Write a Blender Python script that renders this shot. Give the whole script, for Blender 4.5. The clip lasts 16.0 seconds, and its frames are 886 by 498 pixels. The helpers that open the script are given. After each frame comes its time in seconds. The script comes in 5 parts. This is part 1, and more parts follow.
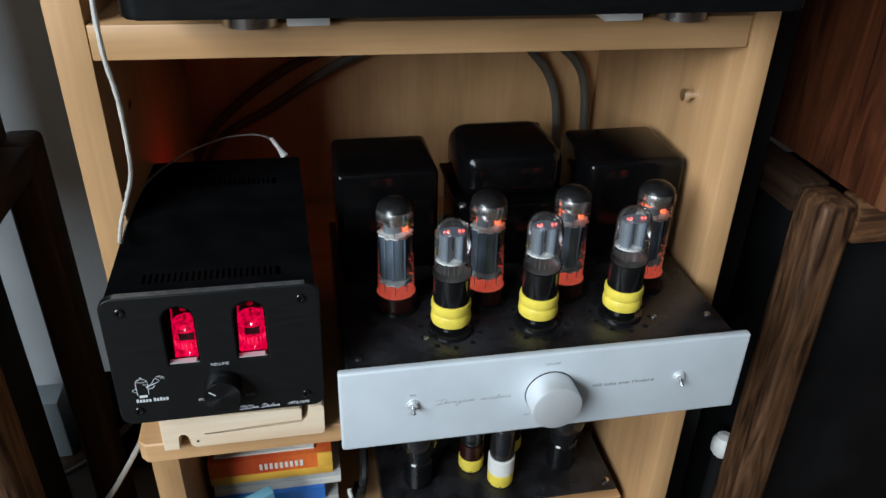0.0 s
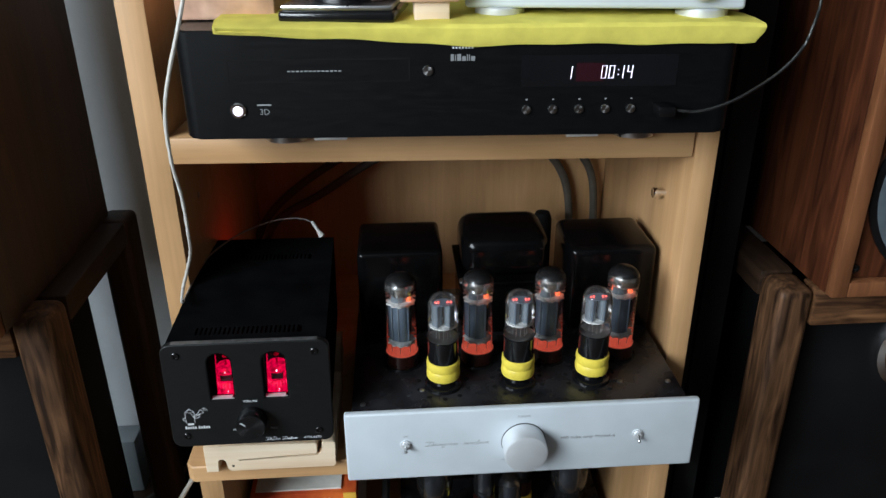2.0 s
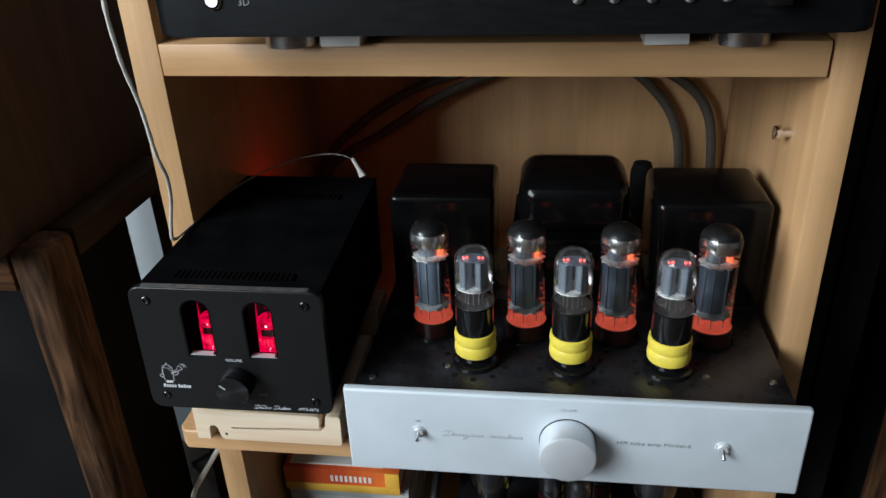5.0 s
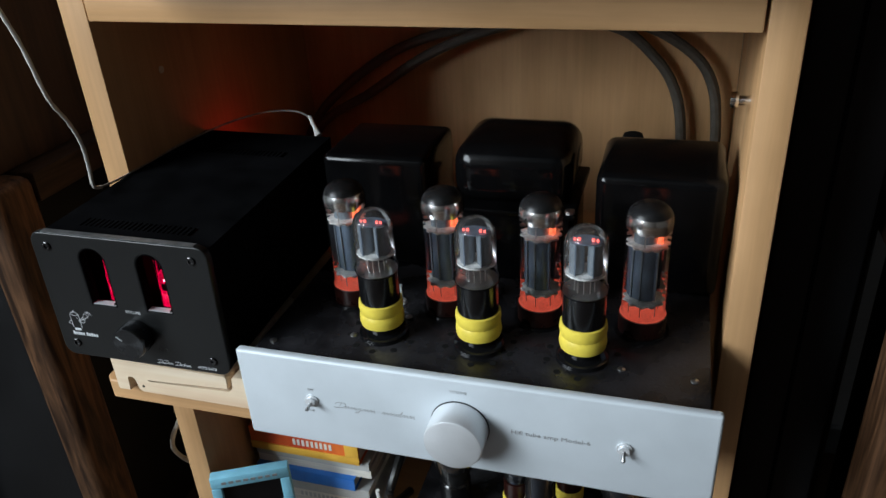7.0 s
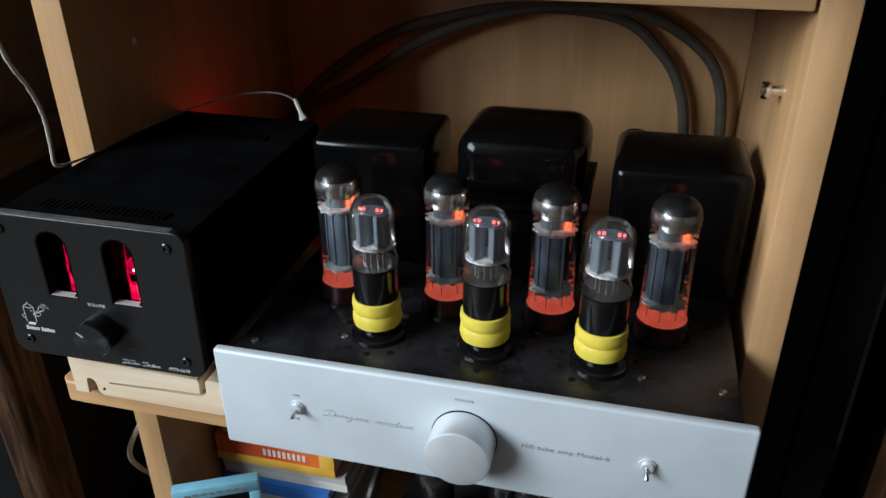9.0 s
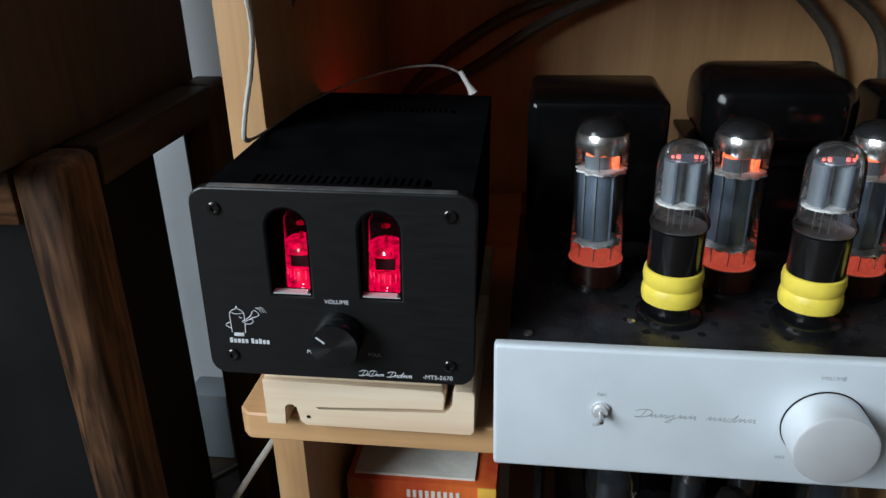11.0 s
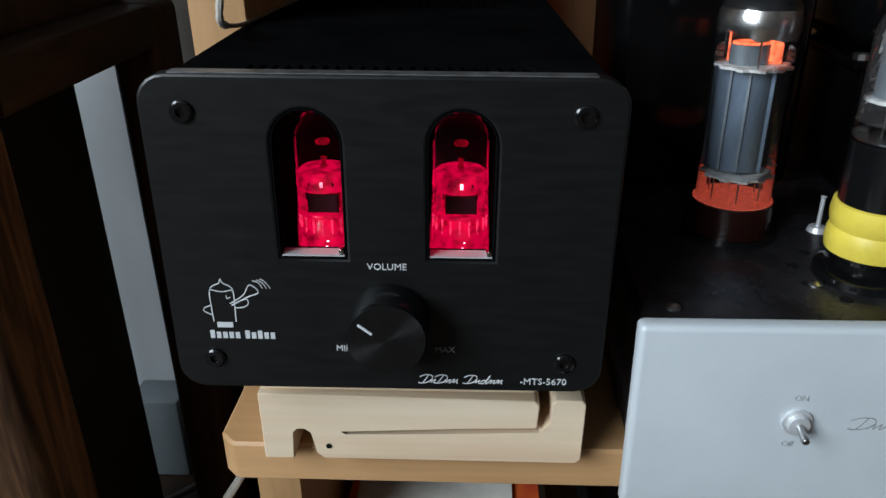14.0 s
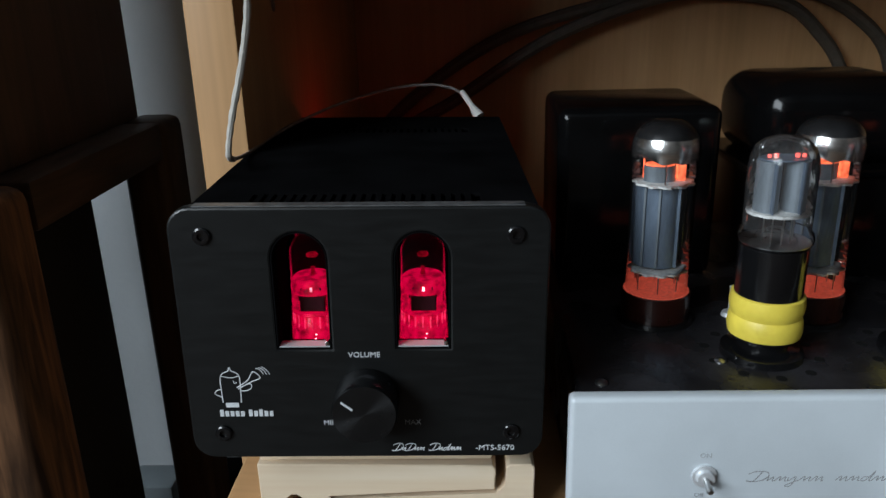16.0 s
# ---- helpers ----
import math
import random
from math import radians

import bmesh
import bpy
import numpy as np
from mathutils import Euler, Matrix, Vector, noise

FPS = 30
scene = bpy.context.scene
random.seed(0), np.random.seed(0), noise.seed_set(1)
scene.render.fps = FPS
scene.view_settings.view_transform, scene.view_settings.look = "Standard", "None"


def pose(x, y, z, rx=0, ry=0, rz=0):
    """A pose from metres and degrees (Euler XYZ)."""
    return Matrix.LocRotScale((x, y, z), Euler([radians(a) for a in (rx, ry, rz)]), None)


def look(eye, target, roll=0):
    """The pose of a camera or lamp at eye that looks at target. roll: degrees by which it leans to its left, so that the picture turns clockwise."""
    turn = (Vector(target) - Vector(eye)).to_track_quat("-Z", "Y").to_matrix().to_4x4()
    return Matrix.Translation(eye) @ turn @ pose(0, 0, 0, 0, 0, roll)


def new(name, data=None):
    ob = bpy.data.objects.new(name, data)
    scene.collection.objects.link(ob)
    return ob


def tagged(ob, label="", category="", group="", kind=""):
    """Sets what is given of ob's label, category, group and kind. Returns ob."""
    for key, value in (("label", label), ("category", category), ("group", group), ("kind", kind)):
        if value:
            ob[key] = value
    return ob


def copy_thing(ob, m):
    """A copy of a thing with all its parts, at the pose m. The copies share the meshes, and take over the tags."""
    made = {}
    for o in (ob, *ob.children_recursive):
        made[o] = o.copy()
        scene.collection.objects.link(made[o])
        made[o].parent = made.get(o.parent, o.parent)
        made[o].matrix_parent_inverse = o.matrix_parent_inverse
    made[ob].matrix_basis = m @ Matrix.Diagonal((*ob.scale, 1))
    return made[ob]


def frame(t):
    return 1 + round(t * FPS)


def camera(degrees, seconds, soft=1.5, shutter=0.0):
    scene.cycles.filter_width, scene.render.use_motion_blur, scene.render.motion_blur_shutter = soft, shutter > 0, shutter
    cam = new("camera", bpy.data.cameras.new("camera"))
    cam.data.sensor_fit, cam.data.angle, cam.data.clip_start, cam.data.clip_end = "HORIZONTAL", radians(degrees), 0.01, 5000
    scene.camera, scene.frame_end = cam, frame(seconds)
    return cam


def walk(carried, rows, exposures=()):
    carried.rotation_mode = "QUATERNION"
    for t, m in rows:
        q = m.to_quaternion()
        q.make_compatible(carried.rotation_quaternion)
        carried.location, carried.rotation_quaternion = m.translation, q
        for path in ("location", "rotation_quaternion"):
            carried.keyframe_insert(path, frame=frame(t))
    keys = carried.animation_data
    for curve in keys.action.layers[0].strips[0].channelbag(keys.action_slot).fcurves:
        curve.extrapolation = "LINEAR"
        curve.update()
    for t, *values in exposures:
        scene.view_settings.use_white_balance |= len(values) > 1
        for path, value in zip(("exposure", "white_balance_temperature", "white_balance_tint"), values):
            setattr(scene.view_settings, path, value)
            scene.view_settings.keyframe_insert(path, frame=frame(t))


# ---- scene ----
cam = camera(60.5, 16.0)
PATH = [
    (0, (0.022, 0.01, 0.995), (0.35, 1.703, -0.017), 1.3),
    (0.5, (0.055, -0.041, 1.021), (0.277, 1.686, 0.038), 0.7),
    (1, (0.067, -0.07, 1.042), (0.283, 1.678, 0.094), -0.2),
    (1.5, (0.069, -0.092, 1.054), (0.266, 1.679, 0.146), -0.6),
    (2, (0.081, -0.11, 1.056), (0.202, 1.699, 0.211), -0.3),
    (2.5, (0.105, -0.13, 1.051), (0.142, 1.699, 0.243), 0.3),
    (3, (0.126, -0.135, 1.043), (0.087, 1.7, 0.25), -0.0),
    (3.5, (0.147, -0.118, 1.032), (0.064, 1.713, 0.234), -0.6),
    (4, (0.151, -0.086, 1.021), (0.038, 1.741, 0.216), -1.5),
    (4.2, (0.142, -0.061, 1.01), (0.026, 1.751, 0.172), -1.9),
    (6.3, (0.283, 0.051, 0.952), (-0.266, 1.736, 0.026), -3.1),
    (6.5, (0.297, 0.056, 0.95), (-0.253, 1.737, 0.016), -3.2),
    (7, (0.302, 0.067, 0.947), (-0.245, 1.74, -0.002), -3.6),
    (7.5, (0.304, 0.077, 0.943), (-0.239, 1.746, -0.015), -3.2),
    (8, (0.306, 0.077, 0.939), (-0.24, 1.752, -0.008), -2.5),
    (8.5, (0.297, 0.087, 0.928), (-0.211, 1.783, -0.002), -1.2),
    (9, (0.263, 0.094, 0.917), (-0.182, 1.807, -0.013), -0.5),
    (9.5, (0.197, 0.095, 0.927), (-0.127, 1.826, -0.021), -0.4),
    (10, (0.123, 0.087, 0.925), (-0.124, 1.866, 0.046), -0.9),
    (10.2, (0.108, 0.086, 0.902), (-0.19, 1.903, 0.123), -1.5),
    (12.3, (-0.018, 0.181, 0.818), (-0.147, 1.963, -0.081), -1.3),
    (12.5, (-0.02, 0.187, 0.812), (-0.152, 1.97, -0.084), -1.7),
    (13, (-0.023, 0.203, 0.794), (-0.158, 1.987, -0.099), -2.0),
    (13.5, (-0.022, 0.219, 0.783), (-0.129, 2.016, -0.087), -1.9),
    (14, (-0.02, 0.225, 0.77), (-0.112, 2.033, -0.08), -0.7),
    (14.5, (-0.023, 0.229, 0.758), (-0.11, 2.066, -0.028), -0.6),
    (15, (-0.021, 0.231, 0.761), (-0.104, 2.083, 0.01), -0.6),
    (15.5, (-0.019, 0.22, 0.771), (-0.1, 2.086, 0.056), -1.0),
    (16, (-0.008, 0.174, 0.798), (-0.073, 2.063, 0.142), -1.5),
]
walk(cam, [(t, look(eye, target, roll)) for t, eye, target, roll in PATH], [(0.0, 0.0), (10.2, 0.0), (12.3, -0.3), (14.0, -0.34), (15.0, -0.45), (16.0, -0.45)])

# ---- world and light ----
FLOOR = 0.17
WALL_Y = 0.975
world = bpy.data.worlds.new("world")
scene.world = world
world.use_nodes = True
sky = world.node_tree.nodes.new("ShaderNodeTexSky")
sky.sky_type = "NISHITA"
sky.sun_disc = False
sky.sun_elevation, sky.sun_rotation = radians(35), radians(250)
world.node_tree.nodes["Background"].inputs["Strength"].default_value = 0.08
world.node_tree.links.new(sky.outputs[0], world.node_tree.nodes["Background"].inputs["Color"])


def area_lamp(name, eye, target, w, h, watts, colour):
    data = bpy.data.lights.new(name, "AREA")
    data.shape, data.size, data.size_y, data.energy, data.color = "RECTANGLE", w, h, watts, colour
    ob = new(name, data)
    ob.matrix_world = look(eye, target)
    return ob


# daylight entering through the window of the west wall, in front of the rack and to its left
WINDOW = (-1.70, -2.60, -0.40, 1.20, 2.55)          # x, y0, y1, z0, z1
area_lamp("window_daylight", (-1.69, -1.50, 1.875), (0.0, -1.50, 1.875), 2.2, 1.35, 205, (0.80, 0.905, 0.985))


def led(name, at, watts, colour, size=0.004):
    data = bpy.data.lights.new(name, "POINT")
    data.energy, data.color, data.shadow_soft_size = watts, colour, size
    ob = new(name, data)
    ob.location = at
    return ob


# ---- materials ----
def surface(name, base, rough=0.5, metal=0.0, vary=0.15, scale=30.0, stretch=(1, 1, 1), bump=0.08, fine=500.0, spec=0.5, tint=None, emit=None, coat=0.0):
    m = bpy.data.materials.new(name)
    m.use_nodes = True
    nt = m.node_tree
    b = nt.nodes["Principled BSDF"]
    co = nt.nodes.new("ShaderNodeTexCoord")
    mp = nt.nodes.new("ShaderNodeMapping")
    mp.inputs["Scale"].default_value = stretch
    nt.links.new(co.outputs["Object"], mp.inputs["Vector"])
    big = nt.nodes.new("ShaderNodeTexNoise")
    big.inputs["Scale"].default_value = scale
    big.inputs["Detail"].default_value = 5
    small = nt.nodes.new("ShaderNodeTexNoise")
    small.inputs["Scale"].default_value = fine
    small.inputs["Detail"].default_value = 3
    nt.links.new(mp.outputs[0], big.inputs["Vector"])
    nt.links.new(mp.outputs[0], small.inputs["Vector"])
    ramp = nt.nodes.new("ShaderNodeValToRGB")
    lo = [max(0.0, c * (1 - vary)) for c in base]
    hi = [min(1.0, c * (1 + vary)) for c in (tint or base)]
    ramp.color_ramp.elements[0].position, ramp.color_ramp.elements[1].position = 0.32, 0.68
    ramp.color_ramp.elements[0].color, ramp.color_ramp.elements[1].color = (*lo, 1), (*hi, 1)
    nt.links.new(big.outputs["Fac"], ramp.inputs["Fac"])
    mix = nt.nodes.new("ShaderNodeMix")
    mix.data_type, mix.blend_type = "RGBA", "OVERLAY"
    mix.inputs["Factor"].default_value = min(1.0, vary * 0.9)
    nt.links.new(ramp.outputs[0], mix.inputs["A"])
    nt.links.new(small.outputs["Fac"], mix.inputs["B"])
    nt.links.new(mix.outputs["Result"], b.inputs["Base Color"])
    rr = nt.nodes.new("ShaderNodeMapRange")
    rr.inputs["To Min"].default_value, rr.inputs["To Max"].default_value = max(0.02, rough - 0.1), min(1.0, rough + 0.1)
    nt.links.new(big.outputs["Fac"], rr.inputs["Value"])
    nt.links.new(rr.outputs[0], b.inputs["Roughness"])
    b.inputs["Metallic"].default_value = metal
    b.inputs["Specular IOR Level"].default_value = spec
    b.inputs["Coat Weight"].default_value = coat
    if bump:
        bp = nt.nodes.new("ShaderNodeBump")
        bp.inputs["Strength"].default_value, bp.inputs["Distance"].default_value = bump, 0.001
        nt.links.new(small.outputs["Fac"], bp.inputs["Height"])
        nt.links.new(bp.outputs[0], b.inputs["Normal"])
    if emit:
        b.inputs["Emission Color"].default_value = (*emit[0], 1)
        b.inputs["Emission Strength"].default_value = emit[1]
    return m


def wood(name, light, dark, axis, rough=0.45, rings=9.0, grain=260.0, pores=0.25, spec=0.4, coat=0.0):
    """Wood whose grain runs along axis (0, 1 or 2): broad figure, fine fibres and pores."""
    m = bpy.data.materials.new(name)
    m.use_nodes = True
    nt = m.node_tree
    b = nt.nodes["Principled BSDF"]
    co = nt.nodes.new("ShaderNodeTexCoord")

    def noise_of(scale, along, detail=4.0, distort=0.0):
        mp = nt.nodes.new("ShaderNodeMapping")
        s = [1.0, 1.0, 1.0]
        s[axis] = along
        mp.inputs["Scale"].default_value = s
        nt.links.new(co.outputs["Object"], mp.inputs["Vector"])
        n = nt.nodes.new("ShaderNodeTexNoise")
        n.inputs["Scale"].default_value, n.inputs["Detail"].default_value, n.inputs["Distortion"].default_value = scale, detail, distort
        nt.links.new(mp.outputs[0], n.inputs["Vector"])
        return n

    broad, fibre, wear = noise_of(rings * 3, 0.12, 5, 1.2), noise_of(grain, 0.03, 3), noise_of(14, 0.6, 4)
    ramp = nt.nodes.new("ShaderNodeValToRGB")
    e = ramp.color_ramp.elements
    e[0].position, e[1].position = 0.33, 0.66
    e[0].color, e[1].color = (*dark, 1), (*light, 1)
    nt.links.new(broad.outputs["Fac"], ramp.inputs["Fac"])
    mix = nt.nodes.new("ShaderNodeMix")
    mix.data_type, mix.blend_type = "RGBA", "OVERLAY"
    mix.inputs["Factor"].default_value = pores
    nt.links.new(ramp.outputs[0], mix.inputs["A"])
    nt.links.new(fibre.outputs["Fac"], mix.inputs["B"])
    mix2 = nt.nodes.new("ShaderNodeMix")
    mix2.data_type, mix2.blend_type = "RGBA", "OVERLAY"
    mix2.inputs["Factor"].default_value = 0.3
    nt.links.new(mix.outputs["Result"], mix2.inputs["A"])
    nt.links.new(wear.outputs["Fac"], mix2.inputs["B"])
    nt.links.new(mix2.outputs["Result"], b.inputs["Base Color"])
    rr = nt.nodes.new("ShaderNodeMapRange")
    rr.inputs["To Min"].default_value, rr.inputs["To Max"].default_value = rough - 0.1, rough + 0.15
    nt.links.new(wear.outputs["Fac"], rr.inputs["Value"])
    nt.links.new(rr.outputs[0], b.inputs["Roughness"])
    b.inputs["Specular IOR Level"].default_value = spec
    b.inputs["Coat Weight"].default_value = coat
    bp = nt.nodes.new("ShaderNodeBump")
    bp.inputs["Strength"].default_value, bp.inputs["Distance"].default_value = 0.12, 0.0008
    nt.links.new(fibre.outputs["Fac"], bp.inputs["Height"])
    nt.links.new(bp.outputs[0], b.inputs["Normal"])
    return m


def thin_glass(name, tint=(1, 1, 1), ior=1.45, rough=0.02, haze=0.0):
    """A thin glass wall: clear, with the gloss of its surface and a pale film painting dusty haze and soft reflections.
    """
    m = bpy.data.materials.new(name)
    m.use_nodes = True
    nt = m.node_tree
    nt.nodes.remove(nt.nodes["Principled BSDF"])
    clear = nt.nodes.new("ShaderNodeBsdfTransparent")
    clear.inputs["Color"].default_value = (*tint, 1)
    gloss = nt.nodes.new("ShaderNodeBsdfGlossy")
    gloss.inputs["Roughness"].default_value = rough
    fr = nt.nodes.new("ShaderNodeFresnel")
    fr.inputs["IOR"].default_value = ior
    haze_coat = nt.nodes.new("ShaderNodeBsdfDiffuse")
    haze_coat.inputs["Color"].default_value = (0.8, 0.78, 0.78, 1)
    film = nt.nodes.new("ShaderNodeMixShader")
    film.inputs[0].default_value = haze
    mix = nt.nodes.new("ShaderNodeMixShader")
    nt.links.new(clear.outputs[0], film.inputs[1])
    nt.links.new(haze_coat.outputs[0], film.inputs[2])
    nt.links.new(fr.outputs[0], mix.inputs[0])
    nt.links.new(film.outputs[0], mix.inputs[1])
    nt.links.new(gloss.outputs[0], mix.inputs[2])
    nt.links.new(mix.outputs[0], nt.nodes["Material Output"].inputs["Surface"])
    return m


def glow(name, colour, strength, base=(0.05, 0.05, 0.05), scale=300.0, spread=0.8):
    """Something that gives off light, unevenly."""
    m = bpy.data.materials.new(name)
    m.use_nodes = True
    nt = m.node_tree
    b = nt.nodes["Principled BSDF"]
    b.inputs["Base Color"].default_value = (*base, 1)
    b.inputs["Roughness"].default_value = 0.25
    n = nt.nodes.new("ShaderNodeTexNoise")
    n.inputs["Scale"].default_value = scale
    co = nt.nodes.new("ShaderNodeTexCoord")
    nt.links.new(co.outputs["Object"], n.inputs["Vector"])
    rr = nt.nodes.new("ShaderNodeMapRange")
    rr.inputs["From Min"].default_value, rr.inputs["From Max"].default_value = 0.3, 0.7
    rr.inputs["To Min"].default_value, rr.inputs["To Max"].default_value = strength * (1 - spread), strength * (1 + spread)
    nt.links.new(n.outputs["Fac"], rr.inputs["Value"])
    b.inputs["Emission Color"].default_value = (*colour, 1)
    nt.links.new(rr.outputs[0], b.inputs["Emission Strength"])
    return m


M_RACK_V = wood("beech_laminate_upright", (0.52, 0.302, 0.145), (0.43, 0.240, 0.106), 2, 0.45, 7, 300, 0.15)
M_RACK_H = wood("beech_laminate_shelf", (0.52, 0.302, 0.145), (0.43, 0.240, 0.106), 0, 0.45, 7, 300, 0.15)
M_PINE = wood("raw_pine", (0.80, 0.65, 0.48), (0.66, 0.49, 0.33), 0, 0.7, 9, 220, 0.25, 0.2)
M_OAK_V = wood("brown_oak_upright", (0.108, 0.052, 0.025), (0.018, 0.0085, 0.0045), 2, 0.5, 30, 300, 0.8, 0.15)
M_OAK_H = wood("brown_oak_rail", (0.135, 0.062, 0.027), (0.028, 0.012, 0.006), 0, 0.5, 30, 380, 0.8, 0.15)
# the same oak, darkened to carry the shade on side rails and rear legs
M_OAK_SHADE_Y = wood("shaded_oak_side_rail", (0.036, 0.019, 0.011), (0.014, 0.0075, 0.0045), 1, 0.5, 22, 340, 0.5, 0.15)
M_OAK_SHADE_V = wood("shaded_oak_upright", (0.036, 0.019, 0.011), (0.014, 0.0075, 0.0045), 2, 0.5, 22, 340, 0.5, 0.15)
M_WALNUT = wood("red_walnut_veneer", (0.085, 0.025, 0.010), (0.026, 0.0075, 0.0035), 2, 0.42, 20, 260, 0.55, 0.2, 0.04)
M_WALNUT_DK = wood("dark_walnut_veneer", (0.050, 0.026, 0.017), (0.022, 0.012, 0.008), 2, 0.5, 14, 240, 0.4)
M_TRIM = wood("walnut_edge_trim", (0.20, 0.078, 0.032), (0.12, 0.043, 0.018), 2, 0.35, 16, 260, 0.3)
M_BLACK = surface("black_painted_metal", (0.004, 0.004, 0.0044), 0.65, 0.0, 0.3, 40, bump=0.12, fine=900, spec=0.0)
M_PANEL = surface("matt_black_cabinet_paint", (0.006, 0.006, 0.0064), 0.5, 0.0, 0.3, 12, bump=0.15, fine=500, spec=0.16)
M_BLACK_FACE = surface("black_brushed_faceplate", (0.0062, 0.0068, 0.0070), 0.36, 0.0, 0.12, 60, (1, 1, 6), 0.035, 900, spec=0.40)
M_PLAYER = surface("black_player_front", (0.0028, 0.003, 0.0034), 0.4, 0.0, 0.15, 60, (1, 1, 6), 0.03, 700, spec=0.18)
M_DECK = surface("black_hammered_deck", (0.013, 0.0125, 0.014), 0.27, 0.0, 0.6, 34, bump=0.28, fine=420, spec=0.45)
M_TRAFO = surface("black_lacquered_steel", (0.0024, 0.0024, 0.0026), 0.15, 0.0, 0.25, 30, bump=0.03, fine=500, spec=0.2)
M_PLASTIC = surface("glossy_black_plastic", (0.005, 0.005, 0.0055), 0.16, 0.0, 0.2, 30, bump=0.02)
M_KNOB = surface("black_anodised_knob", (0.055, 0.057, 0.060), 0.27, 0.9, 0.2, 60, bump=0.0)
tangent = M_KNOB.node_tree.nodes.new("ShaderNodeTangent")
tangent.direction_type, tangent.axis = "RADIAL", "Y"
turned = M_KNOB.node_tree.nodes["Principled BSDF"]
turned.inputs["Anisotropic"].default_value = 0.85
M_KNOB.node_tree.links.new(tangent.outputs[0], turned.inputs["Tangent"])
# pale metal standing in for the highlight on the faceplate's edge
M_EDGE_GLINT = surface("painted_edge_highlight", (0.20, 0.205, 0.21), 0.42, 0.7, 0.25, 200, bump=0.05)
M_BUTTON = surface("turned_steel_button", (0.42, 0.42, 0.43), 0.3, 1.0, 0.1, 90, bump=0.0)
tangent = M_BUTTON.node_tree.nodes.new("ShaderNodeTangent")
tangent.direction_type, tangent.axis = "RADIAL", "Y"
turned = M_BUTTON.node_tree.nodes["Principled BSDF"]
turned.inputs["Anisotropic"].default_value = 0.8
M_BUTTON.node_tree.links.new(tangent.outputs[0], turned.inputs["Tangent"])
M_RUBBER = surface("dull_black_rubber", (0.006, 0.006, 0.006), 0.8, 0.0, 0.2, 60, spec=0.15)
M_ALU = surface("silver_anodised_aluminium", (0.565, 0.612, 0.648), 0.55, 0.15, 0.05, 25, (1, 1, 1), 0.06, 1800)
M_ALU_TURNED = surface("turned_aluminium", (0.72, 0.74, 0.76), 0.38, 0.5, 0.05, 40, bump=0.0)
M_CHROME = surface("bright_chrome", (0.8, 0.8, 0.8), 0.12, 1.0, 0.05, 50, bump=0.0)
M_STEEL = surface("dull_steel", (0.5, 0.5, 0.5), 0.3, 1.0, 0.15, 90, bump=0.05)
M_GETTER = surface("mirror_getter", (0.85, 0.84, 0.82), 0.20, 1.0, 0.2, 90, bump=0.0)
M_ANODE = surface("grey_anode_plate", (0.17, 0.222, 0.295), 0.42, 0.6, 0.25, 90, (1, 1, 0.3), 0.1, 900)
M_ANODE_LT = surface("pale_grey_anode", (0.20, 0.232, 0.262), 0.45, 0.4, 0.2, 90, (1, 1, 0.3), 0.1, 900)
M_MICA = surface("frosted_mica", (0.62, 0.62, 0.60), 0.6, 0.0, 0.25, 300, bump=0.1)
M_DOME = surface("smoke_dark_getter", (0.006, 0.006, 0.0065), 0.30, 0.0, 0.3, 120, bump=0.0, spec=0.22)
M_GLASS = thin_glass("clear_tube_glass", (1, 1, 1), 1.30, 0.03, 0.008)
# the haze paints a soft reflection on the small tubes' domes
M_GLASS_HAZY = thin_glass("hazy_tube_glass", (1, 1, 1), 1.34, 0.03, 0.028)
M_PANE = thin_glass("window_glass")
M_GLASS_SLIGHT = thin_glass("thin_preamp_tube_glass", (1, 1, 1), 1.16)
M_SMOKE = thin_glass("smoked_tube_glass", (0.33, 0.33, 0.34), 1.6, 0.03, 0.012)
M_YELLOW = surface("yellow_heat_shrink", (0.74, 0.58, 0.075), 0.45, 0.0, 0.12, 60, bump=0.05)
M_CLOTH = surface("yellow_fleece_cloth", (0.68, 0.59, 0.12), 0.95, 0.0, 0.10, 60, bump=0.35, fine=2600, spec=0.1)
M_BASE_RED = surface("oxblood_bakelite", (0.020, 0.0045, 0.003), 0.3, 0.0, 0.25, 120)
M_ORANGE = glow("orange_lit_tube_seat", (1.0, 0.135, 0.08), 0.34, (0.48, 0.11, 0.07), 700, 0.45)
M_HEATER = glow("orange_heater", (1.0, 0.15, 0.06), 1.8, (0.4, 0.1, 0.05), 250)
M_HEATER_RED = glow("red_heater_tip", (1.0, 0.12, 0.10), 2.0, (0.4, 0.1, 0.08), 250)
M_RED = glow("red_lit_tube", (1.0, 0.0, 0.07), 0.60, (0.4, 0.01, 0.02), 330, 0.7)
M_RED_HOT = glow("pink_hot_spot", (1.0, 0.30, 0.42), 5.0, (0.8, 0.1, 0.2), 100)
M_WHITE_LIT = glow("white_lit_segments", (0.86, 0.80, 1.0), 1.7, (0.6, 0.6, 0.7), 20)
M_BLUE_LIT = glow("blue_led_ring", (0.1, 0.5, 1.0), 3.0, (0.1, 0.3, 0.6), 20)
M_PRINT = surface("white_screen_print", (0.62, 0.64, 0.66), 0.6, 0.0, 0.06, 200, bump=0.0)
M_PRINT_DIM = surface("faint_grey_print", (0.24, 0.245, 0.25), 0.6, 0.0, 0.06, 200, bump=0.0)
M_INK_FAINT = surface("faint_grey_ink", (0.36, 0.375, 0.39), 0.6, 0.0, 0.06, 200, bump=0.0)
